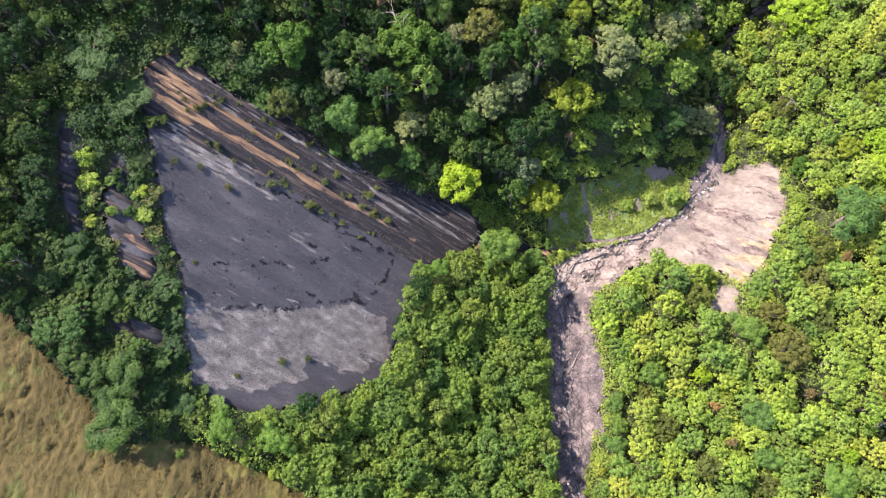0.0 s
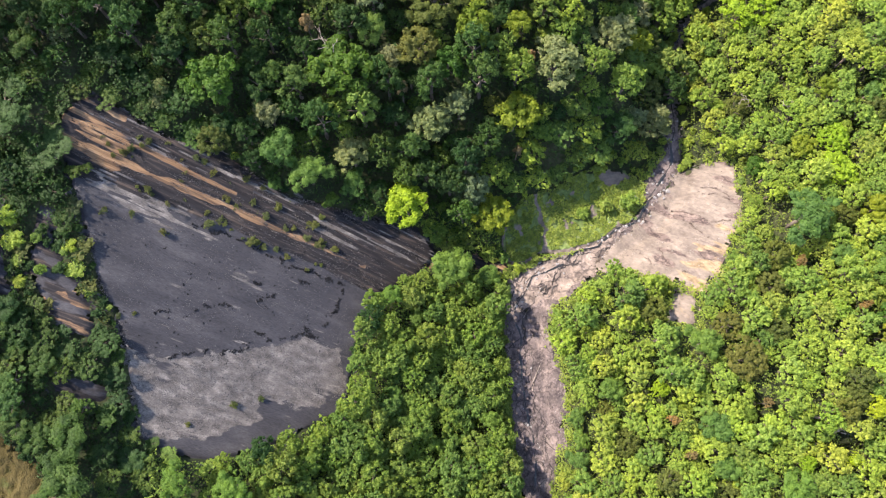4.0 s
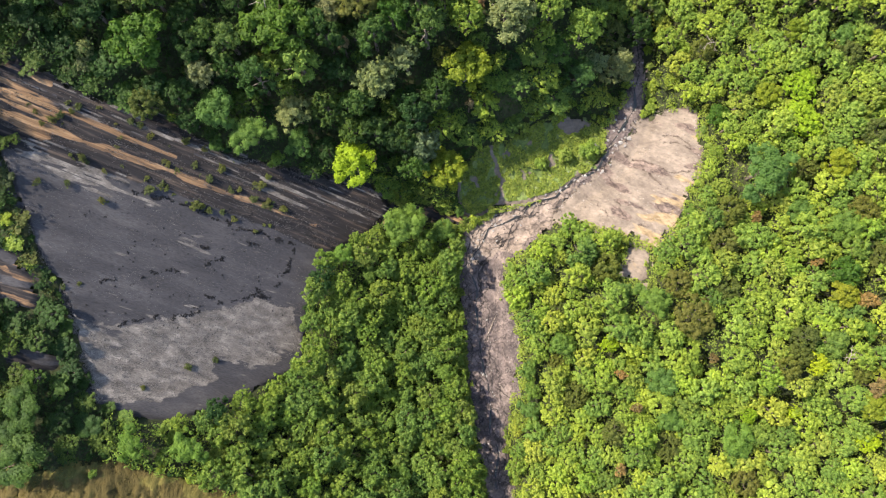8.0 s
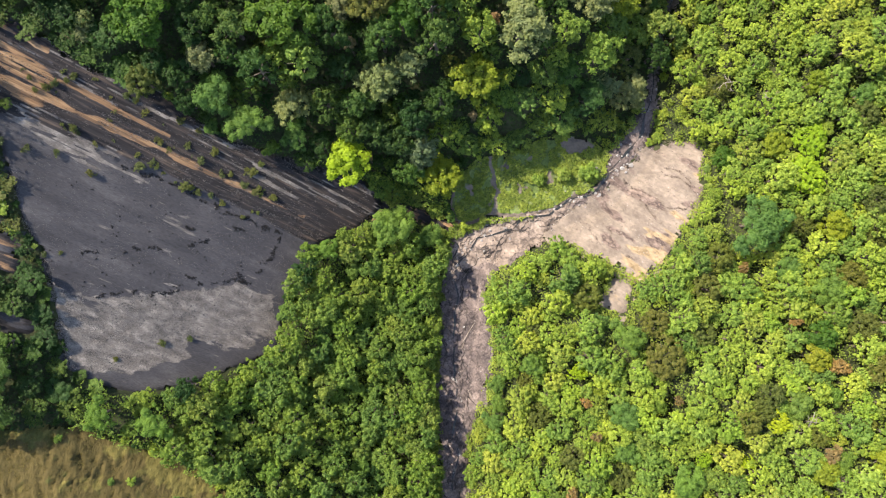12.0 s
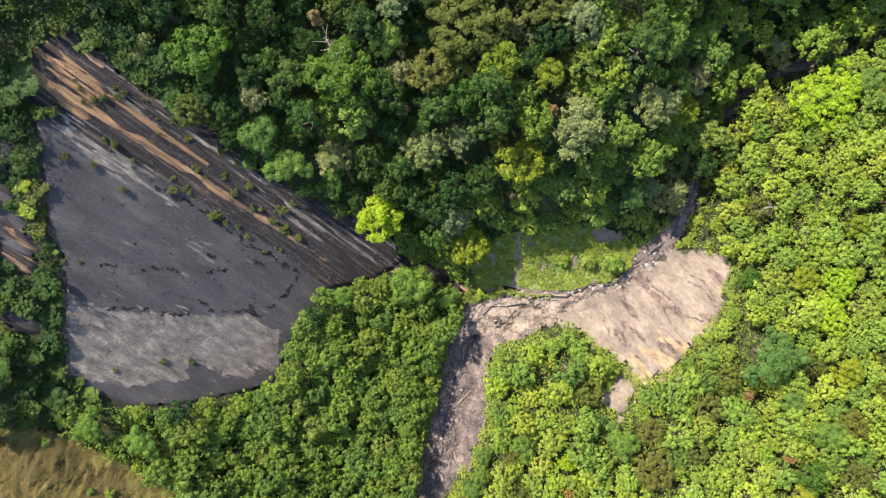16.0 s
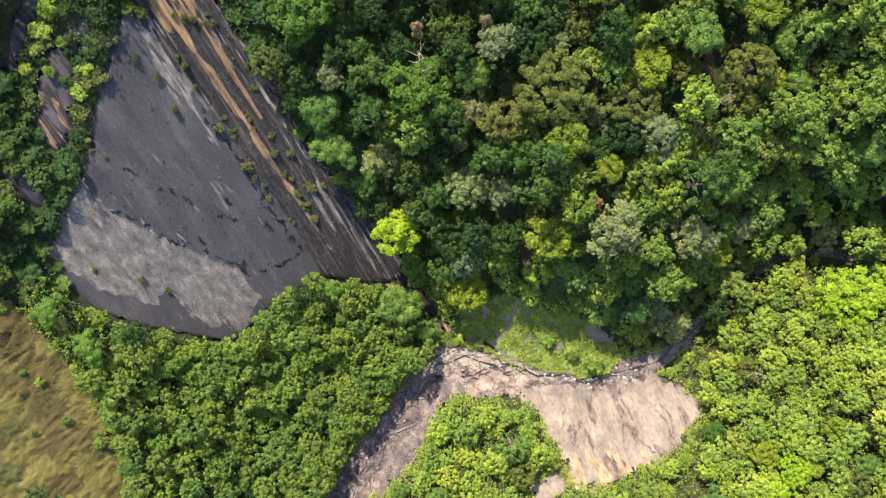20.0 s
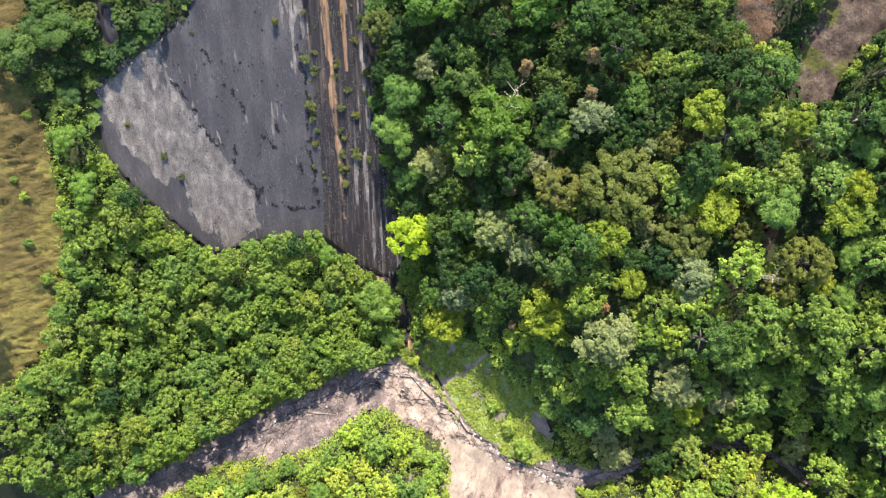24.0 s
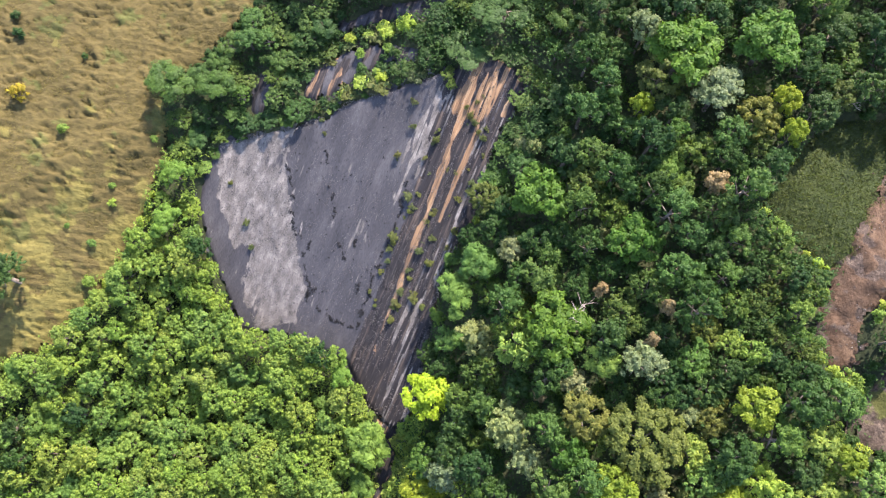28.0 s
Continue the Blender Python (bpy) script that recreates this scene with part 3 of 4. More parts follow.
def crown_quads(rng, r, tall, clump, leaves, length, width, flat=1.0, spread=0.45, lobed=1.0):
    """A lobed crown: clumps spread over an uneven dome, leaves over the upper side of each clump."""
    lobes = rng.uniform(0, 2 * math.pi, 3)
    centres, ups = [], []
    want = int(2.1 * (r / clump) ** 2 + 4)
    tries = 0
    while len(centres) < want and tries < want * 30:
        tries += 1
        a, q = rng.uniform(0, 2 * math.pi), math.sqrt(rng.uniform(0, 1))
        edge = 1 + lobed * (0.16 * math.sin(2 * a + lobes[0]) + 0.13 * math.sin(3 * a + lobes[1]) + 0.07 * math.sin(5 * a + lobes[2]))
        rad = (r - clump * 0.6) * edge * q
        z = tall * (1 - q ** 2.2) ** 0.6 * flat + rng.normal(0, 0.4 * clump + 0.11 * tall) - (0.5 * clump if rng.uniform() < 0.3 else 0)
        c = np.array((rad * math.cos(a), rad * math.sin(a), z))
        if all(np.linalg.norm((c - d) * (1, 1, 0.7)) > clump * 0.72 for d in centres):
            centres.append(c)
            ups.append(np.array((math.cos(a) * q * 0.7, math.sin(a) * q * 0.7, 1.0)))
    quads = []
    for c, up in zip(centres, ups):
        s = clump * rng.uniform(0.45, 1.5)
        quads.append(leaf_mass(rng, c, s * 0.82))
        n = max(8, int(leaves * 0.72 * (s / clump) ** 2))
        d = rng.normal(0, 1, (n * 2, 3)) + up * 0.9
        d /= np.linalg.norm(d, axis=1)[:, None]
        d = d[:n]
        p = c + d * s * rng.uniform(0.72, 1.08, (n, 1)) * (1, 1, 0.8)
        quads.append(leaf_quads(rng, p, d + (0, 0, 0.5), length * 1.07, width * 1.07, spread))
    return np.concatenate(quads)


def make_tree(kind, seed, r, high, tall, clump, leaves, length, width, leaf, label, **more):
    """A tree at the origin: tapered trunk with limbs, and a crown of leafy clumps."""
    rng = np.random.default_rng(seed)
    root = new(kind)
    tagged(root, label, "tree" if high > 3 else "tuft" if high < 1.5 else "bush", kind + "s")
    verts, faces = [], []
    base = max(0.2, high - tall - clump * 0.3)
    rt = 0.03 * high + 0.03
    lean = rng.normal(0, 0.03 * high, 2)
    tube(verts, faces, (0, 0, -1.0), (lean[0] * 0.5, lean[1] * 0.5, base * 0.6), rt * 1.25, rt * 0.85, 7)
    tube(verts, faces, (lean[0] * 0.5, lean[1] * 0.5, base * 0.6), (lean[0], lean[1], base + tall * 0.35), rt * 0.85, rt * 0.4, 7)
    for k in range(5):
        a = 2 * math.pi * (k + rng.uniform(0, 0.6)) / 5
        z0 = base * rng.uniform(0.65, 1.0)
        reach = r * rng.uniform(0.55, 0.85)
        tube(verts, faces, (lean[0] * 0.7, lean[1] * 0.7, z0), (reach * math.cos(a), reach * math.sin(a), base + tall * rng.uniform(0.15, 0.5)), rt * 0.45, rt * 0.12, 5)
    part("trunk", mesh_from("trunk", verts, faces, [bark], None, True), root)
    quads = crown_quads(rng, r, tall, clump, leaves, length, width, **more)
    quads[:, :, 2] += high - tall
    part("crown", leaf_mesh("crown", quads, LEAF[leaf]), root)
    return root


GARDEN = {}


def species(key, kinds):
    GARDEN[key] = kinds


species("dark", [make_tree("forest_tree", 11 + i, r, h, tl, 0.58, 25, 0.35, 0.22, lf, "broadleaf forest tree with a dark green crown")
                 for i, (r, h, tl, lf) in enumerate([(3.2, 9, 3.2, "dark"), (2.6, 8, 2.8, "dark"), (3.8, 10, 3.6, "dark"), (3.0, 9, 2.8, "forest"), (3.1, 9, 3.0, "dark")])])
species("deep", [make_tree("tall_tree", 21 + i, r, h, tl, 0.52, 27, 0.31, 0.18, lf, "tall forest tree with a fine-leaved green crown", spread=0.6)
                 for i, (r, h, tl, lf) in enumerate([(3.2, 9.5, 3.6, "dark"), (2.8, 9, 3.4, "forest")])])
species("mid", [make_tree("slope_tree", 31 + i, r, h, tl, 0.38, 13, 0.28, 0.18, lf, "small broadleaf tree with a mid-green crown")
                for i, (r, h, tl, lf) in enumerate([(2.5, 6, 1.9, "mid"), (2.1, 5.4, 1.7, "mid"), (2.8, 6.4, 2.0, "mid"), (2.3, 5.8, 1.8, "mid")])])
species("sunny", [make_tree("thicket_tree", 51 + i, r, h, tl, 0.38, 13, 0.28, 0.18, lf, "small thicket tree with a yellow-green crown")
                  for i, (r, h, tl, lf) in enumerate([(2.5, 6, 1.8, "yellowish"), (2.1, 5, 1.6, "yellowish"), (2.8, 6.4, 2.0, "yellowish"), (2.3, 5.6, 1.8, "fresh")])])
species("valley", [make_tree("valley_tree", 131 + i, r, h, tl, 0.38, 15, 0.3, 0.17, lf, "small valley tree with a ragged green crown", spread=0.7)
                   for i, (r, h, tl, lf) in enumerate([(2.4, 6, 2.1, "mid"), (2.0, 5.6, 1.9, "mid"), (2.2, 5.8, 1.9, "mid")])])
species("hill", [make_tree("hillside_tree", 141 + i, r, h, tl, 0.36, 13, 0.27, 0.17, lf, "small hillside tree with a green crown", spread=0.6)
                 for i, (r, h, tl, lf) in enumerate([(2.4, 6, 2.0, "fresh"), (2.0, 5.2, 1.8, "fresh"), (2.6, 6.2, 2.0, "fresh")])])
species("bright_thicket", [make_tree("sunlit_tree", 151 + i, r, h, tl, 0.36, 13, 0.27, 0.17, "yellowish", "small tree with a bright yellow-green crown", spread=0.6)
                           for i, (r, h, tl) in enumerate([(2.4, 6, 2.0), (2.0, 5.4, 1.8)])])
species("feather", [make_tree("feathery_tree", 71 + i, r, h, tl, 0.75, 95, 0.28, 0.12, "feather", "spreading tree with fine feathery grey-green foliage", flat=0.8, spread=0.25)
                    for i, (r, h, tl) in enumerate([(3.2, 7, 1.8), (2.6, 6, 1.6)])])
# same feathery tree in the leaf colour darkened to look shaded
species("shade_feather", [make_tree("feathery_tree", 75 + i, r, h, tl, 0.75, 95, 0.28, 0.12, "shade_feather", "spreading tree with fine feathery foliage, its green darkened as shade", flat=0.8, spread=0.25)
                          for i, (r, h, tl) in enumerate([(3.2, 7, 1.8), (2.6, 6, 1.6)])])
species("bush", [make_tree("bush", 91 + i, r, h, tl, 0.45, 26, 0.3, 0.19, lf, "low leafy green bush")
                 for i, (r, h, tl, lf) in enumerate([(1.2, 2.2, 1.2, "mid"), (1.0, 1.8, 1.0, "yellowish"), (1.4, 2.6, 1.3, "dark")])])
species("sunbush", [make_tree("sunlit_bush", 97 + i, r, h, tl, 0.42, 26, 0.28, 0.18, lf, "low yellow-green bush at the thicket's edge")
                    for i, (r, h, tl, lf) in enumerate([(1.2, 2.0, 1.1, "yellowish"), (1.0, 1.6, 0.9, "herb")])])
species("lime", [make_tree("lime_tree", 111, 3.8, 9, 3.4, 0.8, 55, 0.4, 0.26, "lime", "tree with a dense bright lime-yellow crown", lobed=0.3)])
species("bright", [make_tree("bright_tree", 113, 5.2, 10, 3.6, 0.6, 34, 0.36, 0.23, "vivid", "spreading tree with a vivid light green crown")])
species("gold", [make_tree("golden_tree", 115, 3.6, 9, 2.8, 0.75, 60, 0.4, 0.26, "gold", "tree with an olive-gold crown")])
species("pale", [make_tree("pale_tree", 117, 3.5, 9, 3.0, 0.7, 50, 0.4, 0.24, "pale", "tree with a silvery grey-green crown")])
species("olive", [make_tree("olive_brown_tree", 119, 5.8, 11, 4.6, 0.7, 55, 0.34, 0.2, "olive", "large domed tree with a brownish olive crown", lobed=0.4),
                  make_tree("olive_brown_tree", 120, 4.0, 10, 4.2, 0.6, 50, 0.32, 0.18, "olive", "domed tree with a fine olive-green crown", lobed=0.3)])
species("emerald", [make_tree("emerald_tree", 121, 4.2, 9, 3.2, 0.85, 60, 0.5, 0.3, "emerald", "tree with a vivid emerald green crown")])
species("salmon", [make_tree("blossom_tree", 123, 1.6, 8, 1.8, 0.5, 40, 0.3, 0.2, "salmon", "slender tree topped with salmon-coloured blossom")])

species("scrub", [make_tree("scrub_tree", 161 + i, r, h, tl, 0.36, 13, 0.27, 0.17, "scrub", "low dense shrub tree with fine dark green leaves", spread=0.6)
                  for i, (r, h, tl) in enumerate([(2.2, 4.6, 1.6), (1.9, 4.2, 1.5), (2.5, 5, 1.7)])])
species("tuft", [make_tree("rock_tuft", 171 + i, r, 1.0, 0.5, 0.26, 8, 0.22, 0.1, "tuft", "scruffy grey-green tuft rooted in bare rock", spread=0.7, lobed=1.6)
                 for i, r in enumerate((1.0, 1.2, 0.9))])
species("yellow", [make_tree("flowering_bush", 181, 1.3, 2.4, 1.4, 0.42, 26, 0.26, 0.17, "yellow", "bush covered in golden yellow blossom")])
species("rust", [make_tree("rusty_tree", 125, 1.8, 6, 1.8, 0.4, 18, 0.28, 0.18, "rust", "small tree with a dry rust-brown crown")])

QUEUE = {}                               # plantings of each kind of tree
TAKEN = []                               # x, y, crown radius of what stands


def crown_size(tree):
    """Half the crown's width, and the height of its top."""
    me = next(o for o in tree.children if o.name.startswith("crown")).data
    co = np.array([v.co for v in me.vertices])
    return (float(np.percentile(np.hypot(co[:, 0], co[:, 1]), 97)), float(co[:, 2].max()))


SIZE = {key: [crown_size(t) for t in trees] for key, trees in GARDEN.items()}


def plant(key, which, x, y, radius, turn, sink=0.0, squash=1.0, tall=0.0):
    """Stands a tree of a kind at a place, with the crown's radius in metres."""
    # western feathery trees take the copy with shade in its leaf colour
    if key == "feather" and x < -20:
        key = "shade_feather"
    which %= len(GARDEN[key])
    k = radius / SIZE[key][which][0]
    if tall:
        squash = max(0.8, tall / (k * SIZE[key][which][1]))
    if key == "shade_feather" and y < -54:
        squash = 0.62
    if x < -12 and -64 < y < 6:          # only low growth along the upper rim of the slab
        room = min(float(edge_distance(SLAB, x, y)), float(edge_distance(STRIP, x, y)))
        squash = min(squash, max(0.2, (0.7 + 0.65 * room) / (k * SIZE[key][which][1])))
    QUEUE.setdefault((key, which), []).append(pose(x, y, height(x, y) - sink, 0, 0, turn) @ Matrix.Diagonal((k, k, k * squash, 1)))
    TAKEN.append((x, y, radius))


# trees that stand out, and the bushes on the bare rock
LONE = {
    "lime": [(23.3, -18.4, 3.7)],
    "bright": [(96.5, 23.1, 5.6), (106.0, -15.9, 3.4), (106.5, -9.6, 3.0), (101.8, -59.8, 1.7), (110.7, -73.9, 1.9), (91.5, -69.0, 1.5), (99.1, -68.5, 1.3), (68.0, -54.5, 1.6)],
    "gold": [(44.4, -3.4, 3.7), (45.4, 10.6, 2.3), (-19.3, 14.6, 1.7), (40.1, 25.5, 3.4), (-18.2, 34.8, 2.0), (-13.0, 35.5, 1.8), (39.5, -19.5, 3.6)],
    "pale": [(14.0, -9.9, 3.6), (28.6, -4.5, 4.0), (51.9, 4.4, 5.0), (-20.2, 25.6, 4.2), (34.0, -2.0, 3.0), (64.7, 12.2, 4.2), (75.1, -0.4, 3.8)],
    "olive": [(30.8, 14.6, 6.0), (27.0, 6.3, 3.8), (41.2, 21.3, 4.6), (-23.7, 17.9, 4.0), (74.0, 5.4, 3.0), (80.6, -44.0, 2.6), (82.5, -50.0, 3.8)],
    "rust": [(68.6, -77.9, 1.3), (72.2, -66.5, 1.1), (69.8, -60.2, 1.2), (109.9, -64.1, 1.5), (111.4, -49.2, 1.6), (104.4, -42.0, 1.0), (95.5, -33.0, 1.1), (86.0, -58.0, 0.9)],
    "emerald": [(32.2, 4.0, 2.8), (13.4, 2.3, 4.6), (-7.9, 0.0, 4.2), (-26.5, 20.8, 5.0), (0.8, 13.6, 3.6), (-27.2, 32.8, 4.4)],
    "salmon": [(23.7, -0.3, 1.2), (11.4, 17.9, 1.2), (16.2, 15.4, 1.2), (-6.3, 24.9, 1.7), (8.5, 8.5, 1.2), (26.5, -17.0, 0.8), (45.0, -8.5, 0.9), (47.5, 6.0, 1.0)],
    "feather": [(5.9, -13.3, 4.4), (1.5, -9.5, 3.6), (13.6, -14.5, 3.2), (38.3, -30.5, 3.3), (31.0, -29.0, 4.2), (-30.8, -65.2, 4.2), (-34.0, -12.0, 4.4), (-38.0, -6.0, 4.8),
                (-30.5, -57.0, 3.4), (-16.0, -65.0, 3.2), (-8.0, -66.5, 3.6), (75.6, -47.0, 3.8), (96.9, -25.0, 5.8), (53.5, -58.8, 2.4), (53.5, -66.8, 2.6), (54.0, -63.0, 2.4), (88.9, -73.0, 3.2)],
    "dark": [(3.5, -93.0, 3.6)],
    "yellow": [(-28.1, -91.7, 1.5)],
    "sunbush": [(-39.0, -22.5, 1.5), (-38.6, -26.0, 1.6), (-38.2, -29.5, 1.4), (-38.0, -32.5, 1.2), (-30.8, -27.0, 1.3), (-30.3, -30.5, 1.5), (-28.6, -34.2, 1.2), (-26.3, -36.6, 0.7), (-11.0, -76.9, 0.9), (64.0, -16.0, 1.6), (69.5, -15.5, 1.8), (59.5, -17.5, 1.4)],
    "bush": [(-22.5, -84.2, 1.0), (-39.4, -92.7, 1.2), (-42.5, -93.7, 1.0), (-13.8, -76.6, 0.7), (-3.9, -80.7, 0.9), (2.7, -81.7, 1.3), (-22.1, -69.0, 0.8), (-6.5, -84.6, 0.6), (-36.1, -81.6, 0.7), (-17.6, -24.1, 0.4), (-8.1, -22.7, 0.45), (-24.9, -37.9, 0.6), (-22.8, -37.5, 0.45), (-15.3, -15.0, 0.6), (-4.3, -17.7, 0.8), (-12.4, -20.5, 0.45), (-8.8, -53.0, 0.8), (-4.5, -52.2, 0.7), (-15.8, -55.9, 0.6), (-20.4, -16.7, 0.6), (-11.5, -79.1, 0.6), (-37.8, -27.7, 1.6), (-38.8, -23.8, 1.2), (-37.0, -32.8, 1.4), (-29.6, -27.3, 1.9), (-28.9, -33.2, 1.9), (-34.5, -36.2, 1.3), (-26.8, -38.5, 1.1), (-30.6, -20.9, 1.8)],
}
rnd = random.Random(5)
for key, spots in LONE.items():
    for x, y, r in spots:
        which = rnd.randrange(9) if key != "bush" else 2 if x < -25 else 0
        if key == "bush" and inside(SLAB, x, y):
            key = "tuft"
        plant(key, which, x, y, r * (1.05 if key in ("olive", "pale", "feather") else 1.2 if r > 1.4 else 1.0), rnd.uniform(0, 360), 0.1, 1.0, 0.0 if key in ("bush", "sunbush", "feather", "tuft", "yellow") else 12.0 if key == "lime" else 7.0 if x > 40 and y < 8 else 9.3)

for k in range(80):                      # tufts rooted along the seams of the slab
    u, v = -40 + 36 * rnd.random(), rnd.choice((-4.2, -2.8, 1.0, 1.2, 4.0, 6.0)) + rnd.gauss(0, 0.5)
    c, s = math.cos(TURN), math.sin(TURN)
    plant("tuft", rnd.randrange(9), ORIGIN[0] + u * c - v * s, ORIGIN[1] + u * s + v * c, 0.35 + 0.75 * rnd.random() ** 2, rnd.uniform(0, 360), -0.2, 0.8)

for u, v, r in ((-41.2, -0.8, 0.55), (-40.3, 0.4, 0.7), (-39.4, 1.6, 0.75), (-38.4, 2.8, 0.6), (-37.8, 3.9, 0.7), (-42.6, 0.6, 0.6), (-43.8, 1.2, 0.5), (-38.8, -9.8, 0.9), (-35.3, -8.3, 0.8), (-34.8, -3.5, 0.8), (-30.2, -9.0, 0.7)):
    plant("tuft", rnd.randrange(9), ORIGIN[0] + u * math.cos(TURN) - v * math.sin(TURN), ORIGIN[1] + u * math.sin(TURN) + v * math.cos(TURN), r, rnd.uniform(0, 360), -0.3, 1.2)
for x, y, r in ((-28.0, -14.6, 1.2), (-29.8, -15.2, 1.5)):      # shrubs that hang over the slab's upper edge
    plant("scrub", rnd.randrange(9), x, y, r, rnd.uniform(0, 360), 0.0, 0.7)

for k in range(26):                      # shrubs scattered over the upper strip and along its lower edge
    x, y = rnd.uniform(-43, -28), rnd.uniform(-41, -15)
    if inside(STRIP, x, y) or edge_distance(STRIP, x, y) < 1.5:
        plant("bush", rnd.choice((0, 2, 2)), x, y, 0.5 + 0.8 * rnd.random(), rnd.uniform(0, 360), 0.0, 0.8)

# the closed forest
KEEP_OFF = (SLAB, STRIP, UPPER, SHELF, SCAR, SEEP, BED, SAND, SPOT, HERB, MEADOW, GRASS, GULLY, ROCKS)
cell = {}


def crowded(x, y, r, share):
    i, j = int(x // 8), int(y // 8)
    return any((x - a) ** 2 + (y - b) ** 2 < (share * (r + c)) ** 2 for k in (i - 1, i, i + 1) for m in (j - 1, j, j + 1) for a, b, c in cell.get((k, m), ()))


cell.setdefault((9, -5), []).append((74.3, -39.2, 5.5))
for x, y, r in TAKEN:                    # room round the trees that stand out
    cell.setdefault((int(x // 8), int(y // 8)), []).append((x, y, r * 1.35 if r > 1.4 else r))
darts = np.random.default_rng(3)
DX, DY = darts.uniform(-58, 128, 30000), darts.uniform(-106, 68, 30000)
free = np.ones(len(DX), bool)
gap = np.full(len(DX), 1e9)
for p in KEEP_OFF:
    free &= ~inside(p, DX, DY)
    gap = np.minimum(gap, edge_distance(p, DX, DY) + np.where(DY > 4, 0.5, np.where((DY > -14) & (DX > 70), -2.4, 0.0)) * (p is BED) - (1.2 if p in (GULLY, ROCKS, MEADOW, GRASS) else 0.3 if p is SCAR else 0.6 if p is HERB else -0.7 if p is SLAB else 0.0))
D, EAST, BEDZ = stream_at(DX, DY)
mixer = {
    "north": (("dark", 0.43), ("deep", 0.17), ("scrub", 0.14), ("mid", 0.09), ("pale", 0.04), ("olive", 0.045), ("emerald", 0.015), ("gold", 0.02), ("feather", 0.05)),
    "northwest": (("dark", 0.5), ("deep", 0.24), ("scrub", 0.14), ("pale", 0.04), ("olive", 0.03), ("feather", 0.05)),
    "clearing": (("scrub", 0.6), ("valley", 0.15), ("dark", 0.25)),
    "northeast": (("mid", 0.36), ("hill", 0.2), ("valley", 0.13), ("deep", 0.07), ("pale", 0.05), ("dark", 0.05), ("olive", 0.05), ("feather", 0.05), ("gold", 0.04)),
    "west": (("scrub", 0.52), ("dark", 0.16), ("deep", 0.14), ("feather", 0.18)),
    "centre": (("mid", 0.5), ("valley", 0.38), ("dark", 0.05), ("feather", 0.07)),
    "east": (("sunny", 0.27), ("hill", 0.4), ("bright_thicket", 0.1), ("mid", 0.08), ("feather", 0.05), ("gold", 0.035), ("olive", 0.055), ("emerald", 0.01)),
}
SIZES = {"north": (1.4, 3.9), "northwest": (1.4, 3.6), "clearing": (1.4, 2.4), "northeast": (1.7, 4.0), "west": (1.6, 3.0), "centre": (1.6, 3.1), "east": (1.6, 3.2)}
for step, (lo, hi) in enumerate(((0.45, 1.0), (0.0, 0.5))):     # large crowns first, then small ones between them
    for x, y, ok, g, d, e in zip(DX[step::2], DY[step::2], free[step::2], gap[step::2], D[step::2], EAST[step::2]):
        if not ok:
            continue
        zone = "east" if e else "west" if x < -20 and y < 2 else "north" if y > -21 and x - 3 > (-26 - y) * 3 or y > -8 else "centre"
        zone = "northeast" if zone == "north" and (x > 38 or x > 26 and y > 2) else zone
        zone = "clearing" if zone == "north" and 0 < x < 24 and 29 < y < 46 else "northwest" if zone == "north" and (x < 9 and y > 8 or x < 3) else zone
        a, b = SIZES[zone]
        r = a + (b - a) * (lo + (hi - lo) * rnd.random())
        if g < 0.42 * r or (d < 0.3 * r + 0.8 and y > -6):
            continue
        if crowded(x, y, r, 0.57 if zone.startswith("north") else 0.55):
            continue
        rim_ = float(edge_distance(HERB, x, y)) if x > 38 else 99.0
        low = 0.3 if rim_ < 5 else 0.45 if rim_ < 11 or edge_distance(SEEP, x, y) < 3 else 1.0
        if zone == "centre" and x > 33 and y < -32:
            low = 1.25
        pick, key = rnd.random(), None
        for key, share in mixer[zone]:
            pick -= share
            if pick < 0:
                break
        plant(key, rnd.randrange(9), x, y, r, rnd.uniform(0, 360), 0.3, low * rnd.uniform(0.8, 1.25) if zone.startswith("north") else rnd.uniform(0.45, 0.65) if zone == "west" and x > -44 else low * rnd.uniform(0.85, 1.2) if zone == "centre" else rnd.uniform(0.85, 1.2))
        cell.setdefault((int(x // 8), int(y // 8)), []).append((x, y, r))
for x, y, ok, g in zip(DX, DY, free, gap):        # low bushes along the edges of the open ground
    r = 0.6 + 0.8 * rnd.random()
    if not ok or g > 2.0 or (g < 0.3 * r and g > -1.2 + r) or g < -3 or crowded(x, y, r, 0.62):
        continue
    plant("sunbush" if x > 48.5 or (y < -70 and x > -6) else "bush", 2 if x < -15 else rnd.randrange(9), x, y, r, rnd.uniform(0, 360), 0.1)
    cell.setdefault((int(x // 8), int(y // 8)), []).append((x, y, r))
for (key, which), spots in QUEUE.items():
    proto = GARDEN[key][which]
    pieces = [(o.name.split(".")[0], o.data) for o in proto.children]
    kind = proto.name.split(".")[0]
    for m in spots[1:]:                  # further trees of the kind share the meshes
        tree = new(kind)
        tagged(tree, proto["label"], proto["category"], proto["group"])
        tree.matrix_basis = m
        for name, me in pieces:
            part(name, me, tree)
    proto.matrix_basis = spots[0]
for key, trees in GARDEN.items():
    for which, t in enumerate(trees):
        if (key, which) not in QUEUE:
            t.location = (60 + 3 * which, 72, height(60 + 3 * which, 72))

